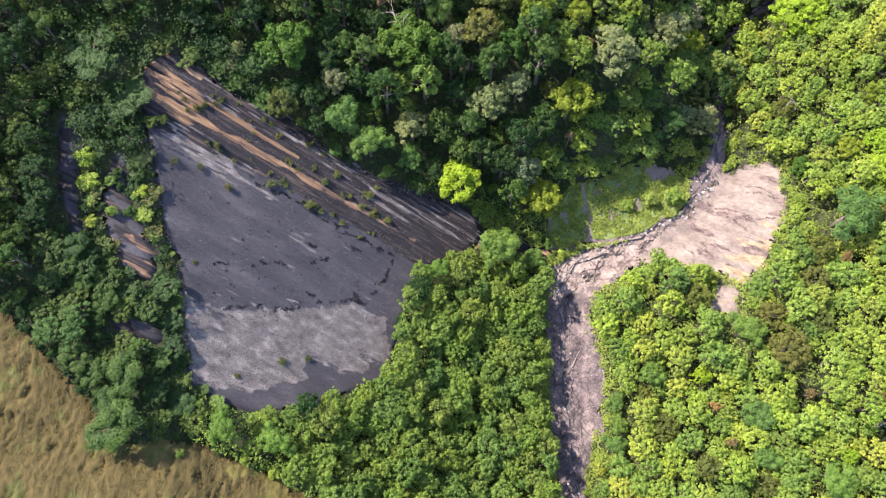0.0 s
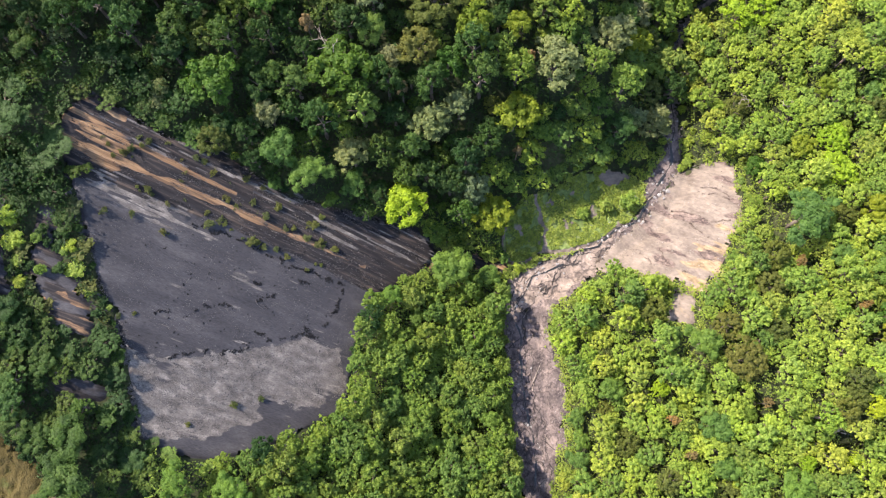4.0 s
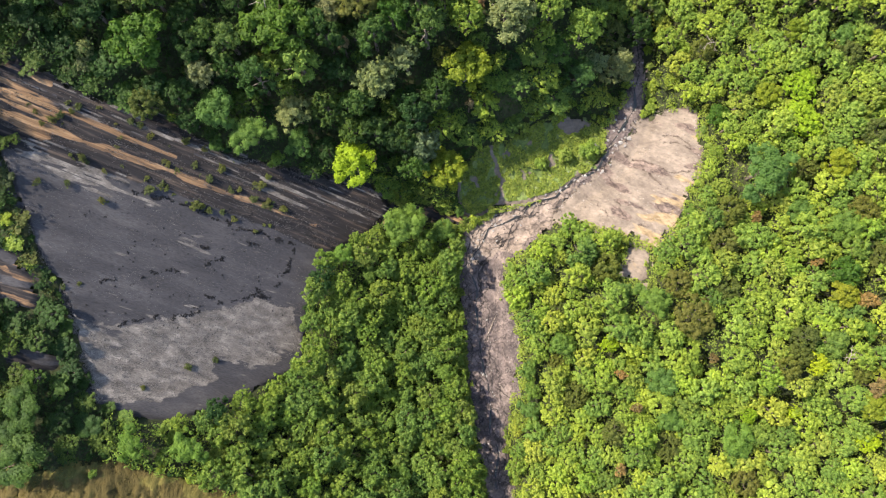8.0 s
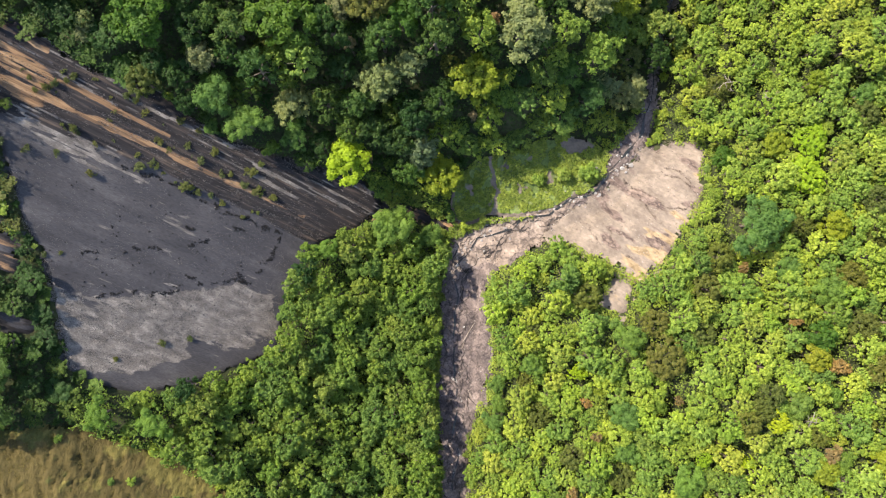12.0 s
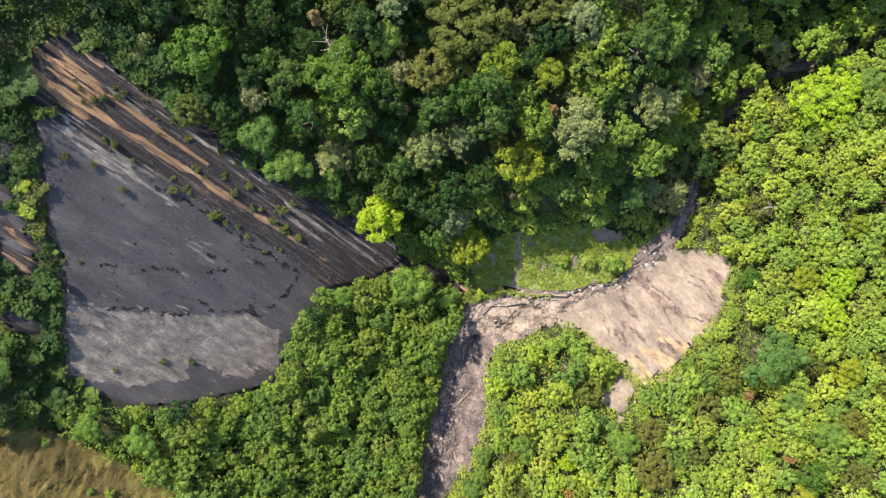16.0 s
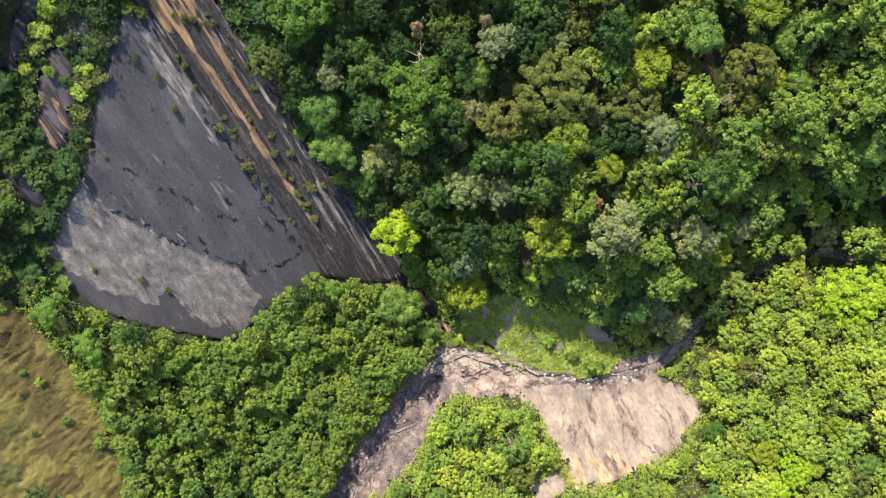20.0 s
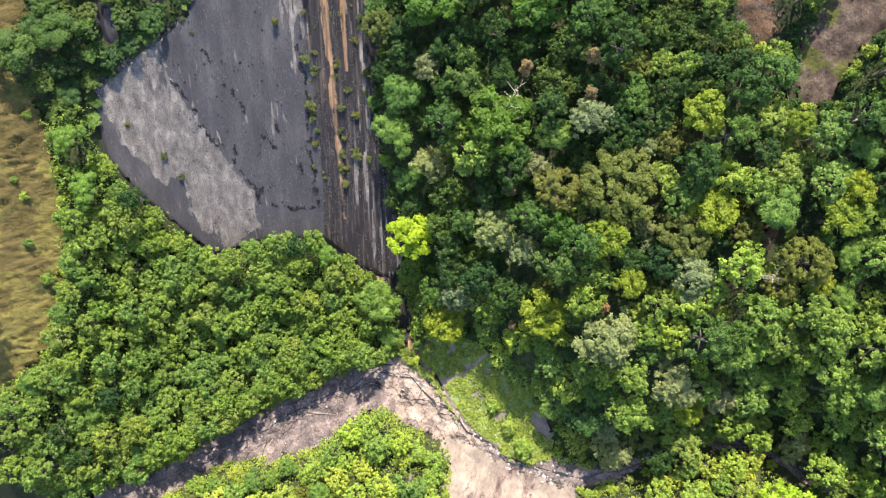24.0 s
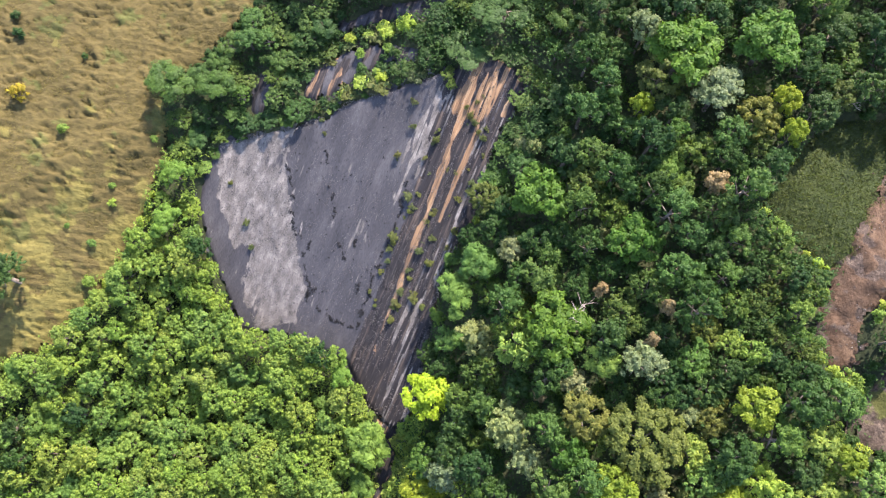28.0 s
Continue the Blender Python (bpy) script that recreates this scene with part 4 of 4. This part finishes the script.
# ---- the stream: water, stones, driftwood ----
verts, faces = [], []
n = 0
for a, b in zip(STREAM[1:], STREAM[2:]):
    for k in np.arange(0, 1, 1.0 / max(2, int(math.hypot(*(b - a)[:2]) / 1.5))):
        p = a + (b - a) * k
        t = (b - a)[:2] / math.hypot(*(b - a)[:2])
        off = 1.2 * wobble(p[0], p[1], 6, 4)
        w = 0.07 + 0.3 * max(0.0, 0.25 + wobble(p[0], p[1], 2, 5))
        z = height(p[0], p[1]) + 0.36
        for s in (-1, 1):
            verts.append((p[0] - t[1] * (off + s * w), p[1] + t[0] * (off + s * w), z))
        if n:
            faces.append((2 * n - 2, 2 * n - 1, 2 * n + 1, 2 * n))
        n += 1
tagged(new("water", mesh_from("water", verts, faces, [water], None, True)), "narrow dark trickle of water along the stream bed", "water", kind="structure")


mud = surface("wet_black_mud", (0.015, 0.013, 0.012), (0.03, 0.026, 0.024), (0.06, 0.05, 0.045), 0.7, 3, None, 0.45, 0.1)
for strand, spread in enumerate((1.5, 2.4, 3.0, 2.0, 2.8, 1.2, 3.2, 2.2, 1.8)):       # shallow channels that wander over the silt
    verts, faces, n = [], [], 0
    for a, b in zip(STREAM[2:8], STREAM[3:9]):
        for k in np.arange(0, 1, 0.35 / math.hypot(*(b - a)[:2])):
            p = a + (b - a) * k
            t = (b - a)[:2] / math.hypot(*(b - a)[:2])
            off = spread * 2.4 * wobble(p[0], p[1], 9, 30 + strand) + 0.7 * wobble(p[0], p[1], 2.2, 40 + strand) + (strand % 5 - 2) * 1.1
            w = 0.05 + 0.22 * max(0.0, wobble(p[0], p[1], 2.5, 50 + strand))
            for s in (-1, 1):
                x, y = p[0] - t[1] * (off + s * w), p[1] + t[0] * (off + s * w)
                verts.append((x, y, height(x, y) + 0.36 + 0.35 * wobble(x, y, 3.0, 1) + 0.18 * wobble(x, y, 0.8, 2)))
            if n and inside(BED, verts[-1][0], verts[-1][1]) and wobble(p[0], p[1], 5, 60 + strand) > -0.1:
                faces.append((2 * n - 2, 2 * n - 1, 2 * n + 1, 2 * n))
            n += 1
    tagged(new("rivulet", mesh_from("rivulet", verts, faces, [mud], None, True)), "dark wet channel winding over the silt", "rivulet", kind="structure")


def stone_mesh(seed, mat):
    bm = bmesh.new()
    bmesh.ops.create_icosphere(bm, subdivisions=1, radius=0.5)
    rs = random.Random(seed)
    sx, sy, sz = rs.uniform(0.8, 1.3), rs.uniform(0.6, 1.0), rs.uniform(0.4, 0.7)
    for v in bm.verts:
        f = 1 + rs.uniform(-0.22, 0.22)
        v.co = Vector((v.co.x * sx * f, v.co.y * sy * f, v.co.z * sz * f))
    me = bpy.data.meshes.new("stone")
    bm.to_mesh(me)
    bm.free()
    me.materials.append(mat)
    return me


stones = [stone_mesh(i, white_stone if i < 4 else bed_mat) for i in range(5)]
for k in range(290):
    i = rnd.choices(range(2, 11), (2, 2, 3, 4, 7, 10, 9, 3, 2))[0]
    p = STREAM[i] + (STREAM[i + 1] - STREAM[i]) * rnd.random()
    x, y = p[0] + rnd.gauss(0, 1.3), p[1] + rnd.gauss(0, 1.3)
    s = 0.2 + 0.55 * rnd.random() ** 2.6
    ob = part("stone", stones[rnd.randrange(5)], stream_bed)
    ob.matrix_basis = pose(x, y, height(x, y) + 0.3, 0, 0, rnd.uniform(0, 360)) @ Matrix.Diagonal((s, s, s, 1))


for x, y, size in ((76.4, -14.2, 0.9), (78.2, -13.4, 1.2), (75.2, -14.6, 0.7), (77.2, -14.9, 0.6), (73.9, -18.6, 0.6), (72.2, -19.8, 0.7), (70.9, -21.2, 0.6), (77.4, -13.2, 0.7), (74.6, -16.2, 0.5)):
    ob = new("boulder", stones[rnd.randrange(4)])
    ob.matrix_basis = pose(x, y, height(x, y) + 0.35, 0, 0, rnd.uniform(0, 360)) @ Matrix.Diagonal((size, size, size * 0.8, 1))
    tagged(ob, "pale angular boulder lying in the stream bed", "boulder", "boulders in the stream bed")


def slab_z(x, y):
    c, s = math.cos(TURN), math.sin(TURN)
    u, v = (x - ORIGIN[0]) * c + (y - ORIGIN[1]) * s, -(x - ORIGIN[0]) * s + (y - ORIGIN[1]) * c
    return ground(x, y) + 0.3 + np.array([slab_relief(a, b, 0, 0) for a, b in zip(u, v)])


def bed_z(x, y):
    return ground(x, y) + 0.25 + np.array([0.35 * wobble(a, b, 3.0, 1) + 0.18 * wobble(a, b, 0.8, 2) for a, b in zip(x, y)])


def scatter(rg, count, box, poly, size, seed, least):
    """Places inside an outline, thinned by a noise."""
    x, y = rg.uniform(box[0], box[2], count), rg.uniform(box[1], box[3], count)
    ok = inside(poly, x, y)
    x, y = x[ok], y[ok]
    ok = np.array([wobble(a, b, size, seed) > least for a, b in zip(x, y)], bool)
    return x[ok], y[ok]


def chips(name, x, y, z, size, mats, shares, label, category, long=1.0):
    """Loose angular flakes of stone lying on a surface, as one heap of stuff."""
    rg = np.random.default_rng(len(name))
    n = len(x)
    s = size * rg.uniform(0.4, 1.5, n)
    a = rg.uniform(0, 6.28, n)
    co = np.zeros((n, 4, 3))
    for k in range(3):
        w = k * 2.1 + rg.uniform(-0.4, 0.4, n)
        p, q = s * long * np.cos(w), s * np.sin(w)
        co[:, k] = np.stack([x + p * np.cos(a) - q * np.sin(a), y + p * np.sin(a) + q * np.cos(a), z - 0.08 + rg.uniform(-0.03, 0.03, n)], 1)
    co[:, 3] = np.stack([x + rg.uniform(-0.3, 0.3, n) * s, y + rg.uniform(-0.3, 0.3, n) * s, z + s * rg.uniform(0.15, 0.5, n)], 1)
    b = np.arange(n)[:, None] * 4
    faces = np.concatenate([b + np.array(q) for q in ((0, 1, 3), (1, 2, 3), (2, 0, 3))], 1).reshape(-1, 3)
    slots = np.repeat(rg.choice(len(mats), n, p=shares), 3)
    return tagged(new(name, mesh_from(name, co.reshape(-1, 3), faces.tolist(), mats, slots)), label, category, kind="stuff")


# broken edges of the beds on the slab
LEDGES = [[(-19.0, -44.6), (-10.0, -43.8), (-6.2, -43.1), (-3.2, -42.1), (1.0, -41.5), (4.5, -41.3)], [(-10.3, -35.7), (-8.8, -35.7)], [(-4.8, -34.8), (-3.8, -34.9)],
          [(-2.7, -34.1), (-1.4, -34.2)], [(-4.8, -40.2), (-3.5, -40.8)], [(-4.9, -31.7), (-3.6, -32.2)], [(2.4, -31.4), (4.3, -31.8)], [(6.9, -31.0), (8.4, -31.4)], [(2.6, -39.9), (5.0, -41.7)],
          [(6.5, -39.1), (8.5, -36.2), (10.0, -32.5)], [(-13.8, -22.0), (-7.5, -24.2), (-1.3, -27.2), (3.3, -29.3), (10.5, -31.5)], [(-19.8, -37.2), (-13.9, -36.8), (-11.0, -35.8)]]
loose = np.random.default_rng(8)
px, py = scatter(loose, 62000, (-25, -60, 11, -41), PALE, 2.5, 8, -0.25)
chips("pale_scree", px, py, slab_z(px, py), 0.095, [flake, pale_shale, slab_mat], (0.5, 0.25, 0.25), "pale grey flakes of shale strewn over the slab", "scree", 2.0)
px, py = scatter(loose, 44000, (-30, -46, 16, -14), SLAB, 4, 3, -0.1)
chips("shale_flakes", px, py, slab_z(px, py), 0.07, [flake, pale_shale, black_rock], (0.3, 0.6, 0.1), "scattered small pale flakes on dark shale", "scree", 1.8)
px, py = scatter(loose, 60000, (-30, -36, 26, -4), SLAB, 2.0, 23, -0.05)
across = -(px - ORIGIN[0]) * math.sin(TURN) + (py - ORIGIN[1]) * math.cos(TURN)
px, py = px[across > -3.4], py[across > -3.4]
chips("seam_rubble", px, py, slab_z(px, py), 0.07, [black_rock, pale_shale, flake], (0.52, 0.42, 0.06), "dark and brown shale rubble beside the orange seam", "scree", 2.2)
lx, ly = [], []
for l in LEDGES:
    for (ax, ay), (bx, by) in zip(l, l[1:]):
        for k in np.arange(0, 1, 0.05 / max(0.4, math.hypot(bx - ax, by - ay))):
            x, y = ax + (bx - ax) * k, ay + (by - ay) * k
            if len(l) == 2 or wobble(x, y, 1.5, 13) > -0.08:
                lx.append(x + loose.normal(0, 0.16) + 0.7 * wobble(x, y, 2.0, 14))
                ly.append(y + loose.normal(0, 0.16) + 0.7 * wobble(x, y, 2.0, 15))
sx, sy = scatter(loose, 1100, (-26, -46, 12, -24), SLAB, 1.6, 17, 0.3)
lx, ly = np.concatenate([lx, sx]), np.concatenate([ly, sy])
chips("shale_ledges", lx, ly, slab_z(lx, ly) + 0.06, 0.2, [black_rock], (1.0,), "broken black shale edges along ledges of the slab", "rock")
gx_, gy_ = scatter(loose, 9000, (-22, 38, 22, 72), GULLY, 2.5, 71, 0.0)
chips("gully_stones", gx_, gy_, ground(gx_, gy_) + 0.42 + np.array([0.6 * wobble(a, b, 2.4, 2) + 0.35 * wobble(a, b, 0.8, 3) for a, b in zip(gx_, gy_)]), 0.11, [gully_mat, flake, black_rock], (0.6, 0.2, 0.2), "loose angular stones on the gully's bed", "scree")
LIPS = [[(76.9, -16.6), (80.4, -19.3), (84.2, -22.0), (88.6, -22.2)], [(79.7, -20.4), (81.3, -23.2), (84.3, -25.8)], [(73.1, -26.3), (74.8, -30.3), (77.9, -32.9)],
        [(83.2, -14.3), (85.8, -14.7), (88.4, -16.9)], [(84.0, -15.5), (86.4, -16.3), (88.0, -18.0)], [(68.5, -25.0), (70.4, -27.4), (71.6, -29.6)]]
lx, ly = [], []
for l in LIPS:
    for (ax, ay), (bx, by) in zip(l, l[1:]):
        for k in np.arange(0, 1, 0.02 / math.hypot(bx - ax, by - ay)):
            x, y = ax + (bx - ax) * k, ay + (by - ay) * k
            if wobble(x, y, 1.8, 63) > -0.2:
                lx.append(x + loose.normal(0, 0.1) + 0.9 * wobble(x, y, 2.4, 64))
                ly.append(y + loose.normal(0, 0.1) + 0.9 * wobble(x, y, 2.4, 65))
lx, ly = np.array(lx), np.array(ly)
lu, lv = (lx - 64.5) * math.cos(SLIDE) + (ly + 23.6) * math.sin(SLIDE), -(lx - 64.5) * math.sin(SLIDE) + (ly + 23.6) * math.cos(SLIDE)
mud_rock = surface("brown_mudstone", (0.04, 0.03, 0.026), (0.075, 0.056, 0.048), (0.12, 0.092, 0.078), 0.8, 4, None, 0.9, 0.1)
chips("sandstone_lips", lx, ly, ground(lx, ly) + 0.38 + np.array([sand_relief(a, b, 0, 0) for a, b in zip(lu, lv)]), 0.1, [mud_rock], (1.0,), "broken brown edges of the beds on the sandstone slope", "rock")
px, py = scatter(loose, 16000, (60, -37, 92, -7), SAND, 2.5, 33, 0.0)
lu, lv = (px - 64.5) * math.cos(SLIDE) + (py + 23.6) * math.sin(SLIDE), -(px - 64.5) * math.sin(SLIDE) + (py + 23.6) * math.cos(SLIDE)
chips("sandstone_rubble", px, py, ground(px, py) + 0.36 + np.array([sand_relief(a, b, 0, 0) for a, b in zip(lu, lv)]), 0.09, [sand_mat, mud_rock, white_stone], (0.6, 0.25, 0.15), "small tan rubble on the sandstone slope", "scree", 1.6)
px, py = scatter(loose, 26000, (41, -92, 82, -2), BED, 3, 3, -0.05)
chips("gravel", px, py, bed_z(px, py), 0.13, [bed_mat, white_stone, black_rock], (0.45, 0.25, 0.3), "grey gravel and cobbles on the stream bed", "gravel")


def driftwood(x, y, length, turn, thick):
    verts, faces = [], []
    z = height(x, y) + 0.45
    a, b = Vector((-length / 2, 0, 0)), Vector((length / 2, 0, 0.1))
    tube(verts, faces, a, b * 0.2, thick, thick * 0.8)
    tube(verts, faces, b * 0.2, b, thick * 0.8, thick * 0.3)
    tube(verts, faces, b * 0.1, b * 0.5 + Vector((0, length * 0.15, 0.1)), thick * 0.4, thick * 0.15)
    ob = new("driftwood_log", mesh_from("log", verts, faces, [dead_wood], None, True))
    ob.matrix_world = pose(x, y, z, 0, 0, turn)
    tagged(ob, "bleached driftwood log lying on gravel", "log", "driftwood on the stream bed")


for row_ in ((47.5, -49.5, 4.4, 62, 0.08), (46.6, -52.0, 2.4, 74, 0.06), (48.5, -62.5, 1.8, 120, 0.08), (46.2, -37.4, 2.4, 58, 0.06), (58.2, -25.2, 3.4, 98, 0.08),
             (55.0, -26.6, 2.2, 50, 0.06), (47.5, -74.5, 1.8, 75, 0.08), (74.6, -14.6, 1.8, 35, 0.14)):
    driftwood(*row_)


def dead_tree(x, y, high, lean, turn, seed):
    """A bare bleached trunk with forking branches."""
    rs = random.Random(seed)
    verts, faces = [], []
    root = new("dead_tree")
    top = Vector((math.sin(radians(lean)) * high, 0, math.cos(radians(lean)) * high))
    tube(verts, faces, (0, 0, -0.5), top * 0.5, 0.13, 0.09)
    tube(verts, faces, top * 0.5, top, 0.09, 0.03)
    part("trunk", mesh_from("trunk", verts, faces, [dead_wood], None, True), root)
    for k in range(6):
        verts, faces = [], []
        a = top * rs.uniform(0.55, 0.98)
        b = a + Vector((rs.uniform(-1, 1.4), rs.uniform(-1.6, 1.6), rs.uniform(0.2, 0.9)))
        tube(verts, faces, a, b, 0.045, 0.025, 5)
        for q in range(3):
            tube(verts, faces, a.lerp(b, 0.5 + 0.2 * q), b + Vector((rs.uniform(-0.7, 0.7), rs.uniform(-0.7, 0.7), rs.uniform(0, 0.5))), 0.03, 0.012, 4)
        part("branch", mesh_from("branch", verts, faces, [dead_wood], None, True), root)
    root.matrix_world = pose(x, y, height(x, y), 0, 0, turn)
    tagged(root, "bare bleached dead tree standing among green crowns", "dead tree", "dead trees")


for x, y, high, lean, turn, seed in ((11.8, 3.0, 10.5, 8, 40, 1), (13.0, 4.2, 10.0, 14, 150, 2), (97.0, 3.0, 9.0, 50, 200, 3), (103.5, -1.0, 9.0, 48, 190, 4), (108.0, -62.0, 8.0, 35, 120, 5),
                                     (95.0, -66.0, 7.5, 25, 60, 6), (-19.5, 44.5, 5.0, 30, 60, 7), (52.0, 27.0, 12.0, 10, 90, 8), (102.4, -57.7, 7.0, 62, 330, 9), (94.9, -71.6, 7.0, 60, 310, 10), (91.7, -77.4, 6.5, 55, 300, 11), (113.0, -70.1, 7.0, 60, 330, 12), (86.6, -71.2, 6.5, 58, 340, 13), (98.3, -52.4, 6.8, 62, 320, 14)):
    dead_tree(x, y, high, lean, turn, seed)


# ---- low plants ----
def blades(name, count, box, poly, mat, length, width, lean, label, category, rise=0.3, patchy=-1.0, bare=None):
    rg = np.random.default_rng(count)
    x, y = rg.uniform(box[0], box[2], count * 3), rg.uniform(box[1], box[3], count * 3)
    ok = inside(poly, x, y)
    x, y = x[ok][:count], y[ok][:count]
    if patchy > -1:
        sel = np.array([wobble(a, b, 2.5, 21) > patchy for a, b in zip(x, y)])
        x, y = x[sel], y[sel]
    if bare:
        sel = np.array([bare(0, 0, a, b)[0] < 0.5 for a, b in zip(x, y)])
        x, y = x[sel], y[sel]
    z = ground(x, y) + rise + rg.uniform(0, 0.25, len(x))
    nrm = np.stack([rg.normal(0, lean, len(x)), rg.normal(0, lean, len(x)), np.ones(len(x))], 1)
    me = leaf_mesh(name, leaf_quads(rg, np.stack([x, y, z], 1), nrm, length, width, 0.4), LEAF[mat])
    return tagged(new(name, me), label, category, kind="stuff")


def undergrowth(name, count, box, mat, high, label, eastern=False):
    """Low shrubs and saplings that close the gaps of the thicket, away from the open ground."""
    rg = np.random.default_rng(count)
    x, y = rg.uniform(box[0], box[2], count), rg.uniform(box[1], box[3], count)
    ok = np.ones(count, bool)
    for p in KEEP_OFF:
        ok &= ~inside(p, x, y)
    d, e, b = stream_at(x, y)
    ok &= (d > 2.5) & (e == eastern)
    x, y = x[ok], y[ok]
    lump = np.array([wobble(a, b, 1.6, 70) for a, b in zip(x, y)])
    z = ground(x, y) + high * (0.5 + 0.9 * lump) + rg.uniform(0, 0.3, len(x))
    nrm = np.stack([rg.normal(0, 0.4, len(x)), rg.normal(0, 0.4, len(x)), np.ones(len(x))], 1)
    me = leaf_mesh(name, leaf_quads(rg, np.stack([x, y, z], 1), nrm, 0.4, 0.27, 0.4), LEAF[mat])
    return tagged(new(name, me), label, "undergrowth", kind="stuff")


undergrowth("forest_undergrowth", 110000, (-50, -24, 92, 66), "dark", 5.5, "dense dark saplings and ferns under the forest")
undergrowth("thicket_undergrowth", 130000, (44, -100, 125, 40), "mid", 4.6, "dense low yellow-green shrubs under the thicket", True)
undergrowth("bank_undergrowth", 26000, (-56, -76, -20, -10), "dark", 1.4, "low dark shrubs round the slab's upper edge")
undergrowth("slope_undergrowth", 90000, (-20, -100, 50, -18), "mid", 4.4, "dense low green shrubs under the slope's trees")
blades("terrace_herbs", 20000, (43, -29, 74, -9), HERB, "herb", 0.4, 0.24, 0.5, "low green herbs and grass on the terrace", "herbs", 0.45, -0.3, terrace_bare)
blades("dry_grass", 30000, (-58, -106, 20, -40), MEADOW, "straw", 0.42, 0.1, 0.5, "tussocks of dry golden pasture grass", "grass", 0.32)
blades("clearing_grass", 14000, (-50, 32, 8, 72), GRASS, "fern", 0.4, 0.13, 0.6, "short green grass of the clearing", "grass", 0.35)


def rim(name, count, box, polys, mat, reach, label):
    """Low herbs and creepers that fringe the bare ground with an uneven edge."""
    rg = np.random.default_rng(count)
    x, y = rg.uniform(box[0], box[2], count), rg.uniform(box[1], box[3], count)
    d, out = np.full(count, 1e9), np.ones(count, bool)
    for p in polys:
        e, within = edge_distance(p, x, y), inside(p, x, y)
        d = np.minimum(d, np.where(within, e * 1.6, e))
        out &= ~within | (e < 1.3)
    out &= ~inside(HERB, x, y)
    for p in (STRIP, MEADOW):
        out &= ~inside(p, x, y)
    out &= (edge_distance(SAND, x, y) > 3.2) | (edge_distance(BED, x, y) > 3.2)
    x, y, d = x[out & (d < 3)], y[out & (d < 3)], d[out & (d < 3)]
    lump = np.array([wobble(a, b, 1.5, 33) for a, b in zip(x, y)])
    ok = d < reach * (0.7 + 1.4 * lump)
    x, y, lump = x[ok], y[ok], lump[ok]
    z = ground(x, y) + 0.6 + 0.7 * np.maximum(lump, 0) + rg.uniform(0, 0.25, len(x))
    nrm = np.stack([rg.normal(0, 0.4, len(x)), rg.normal(0, 0.4, len(x)), np.ones(len(x))], 1)
    me = leaf_mesh(name, leaf_quads(rg, np.stack([x, y, z], 1), nrm, 0.36, 0.22, 0.4), LEAF[mat])
    return tagged(new(name, me), label, "herbs", kind="stuff")


rim("bank_herbs", 120000, (49, -92, 95, -2), (SAND, SPOT, BED), "herb", 1.7, "low light green herbs along the edge of the bare slope")
rim("west_bank_herbs", 60000, (38, -92, 49, -26), (BED, SEEP), "mid", 1.5, "low green herbs along the stream's edge")
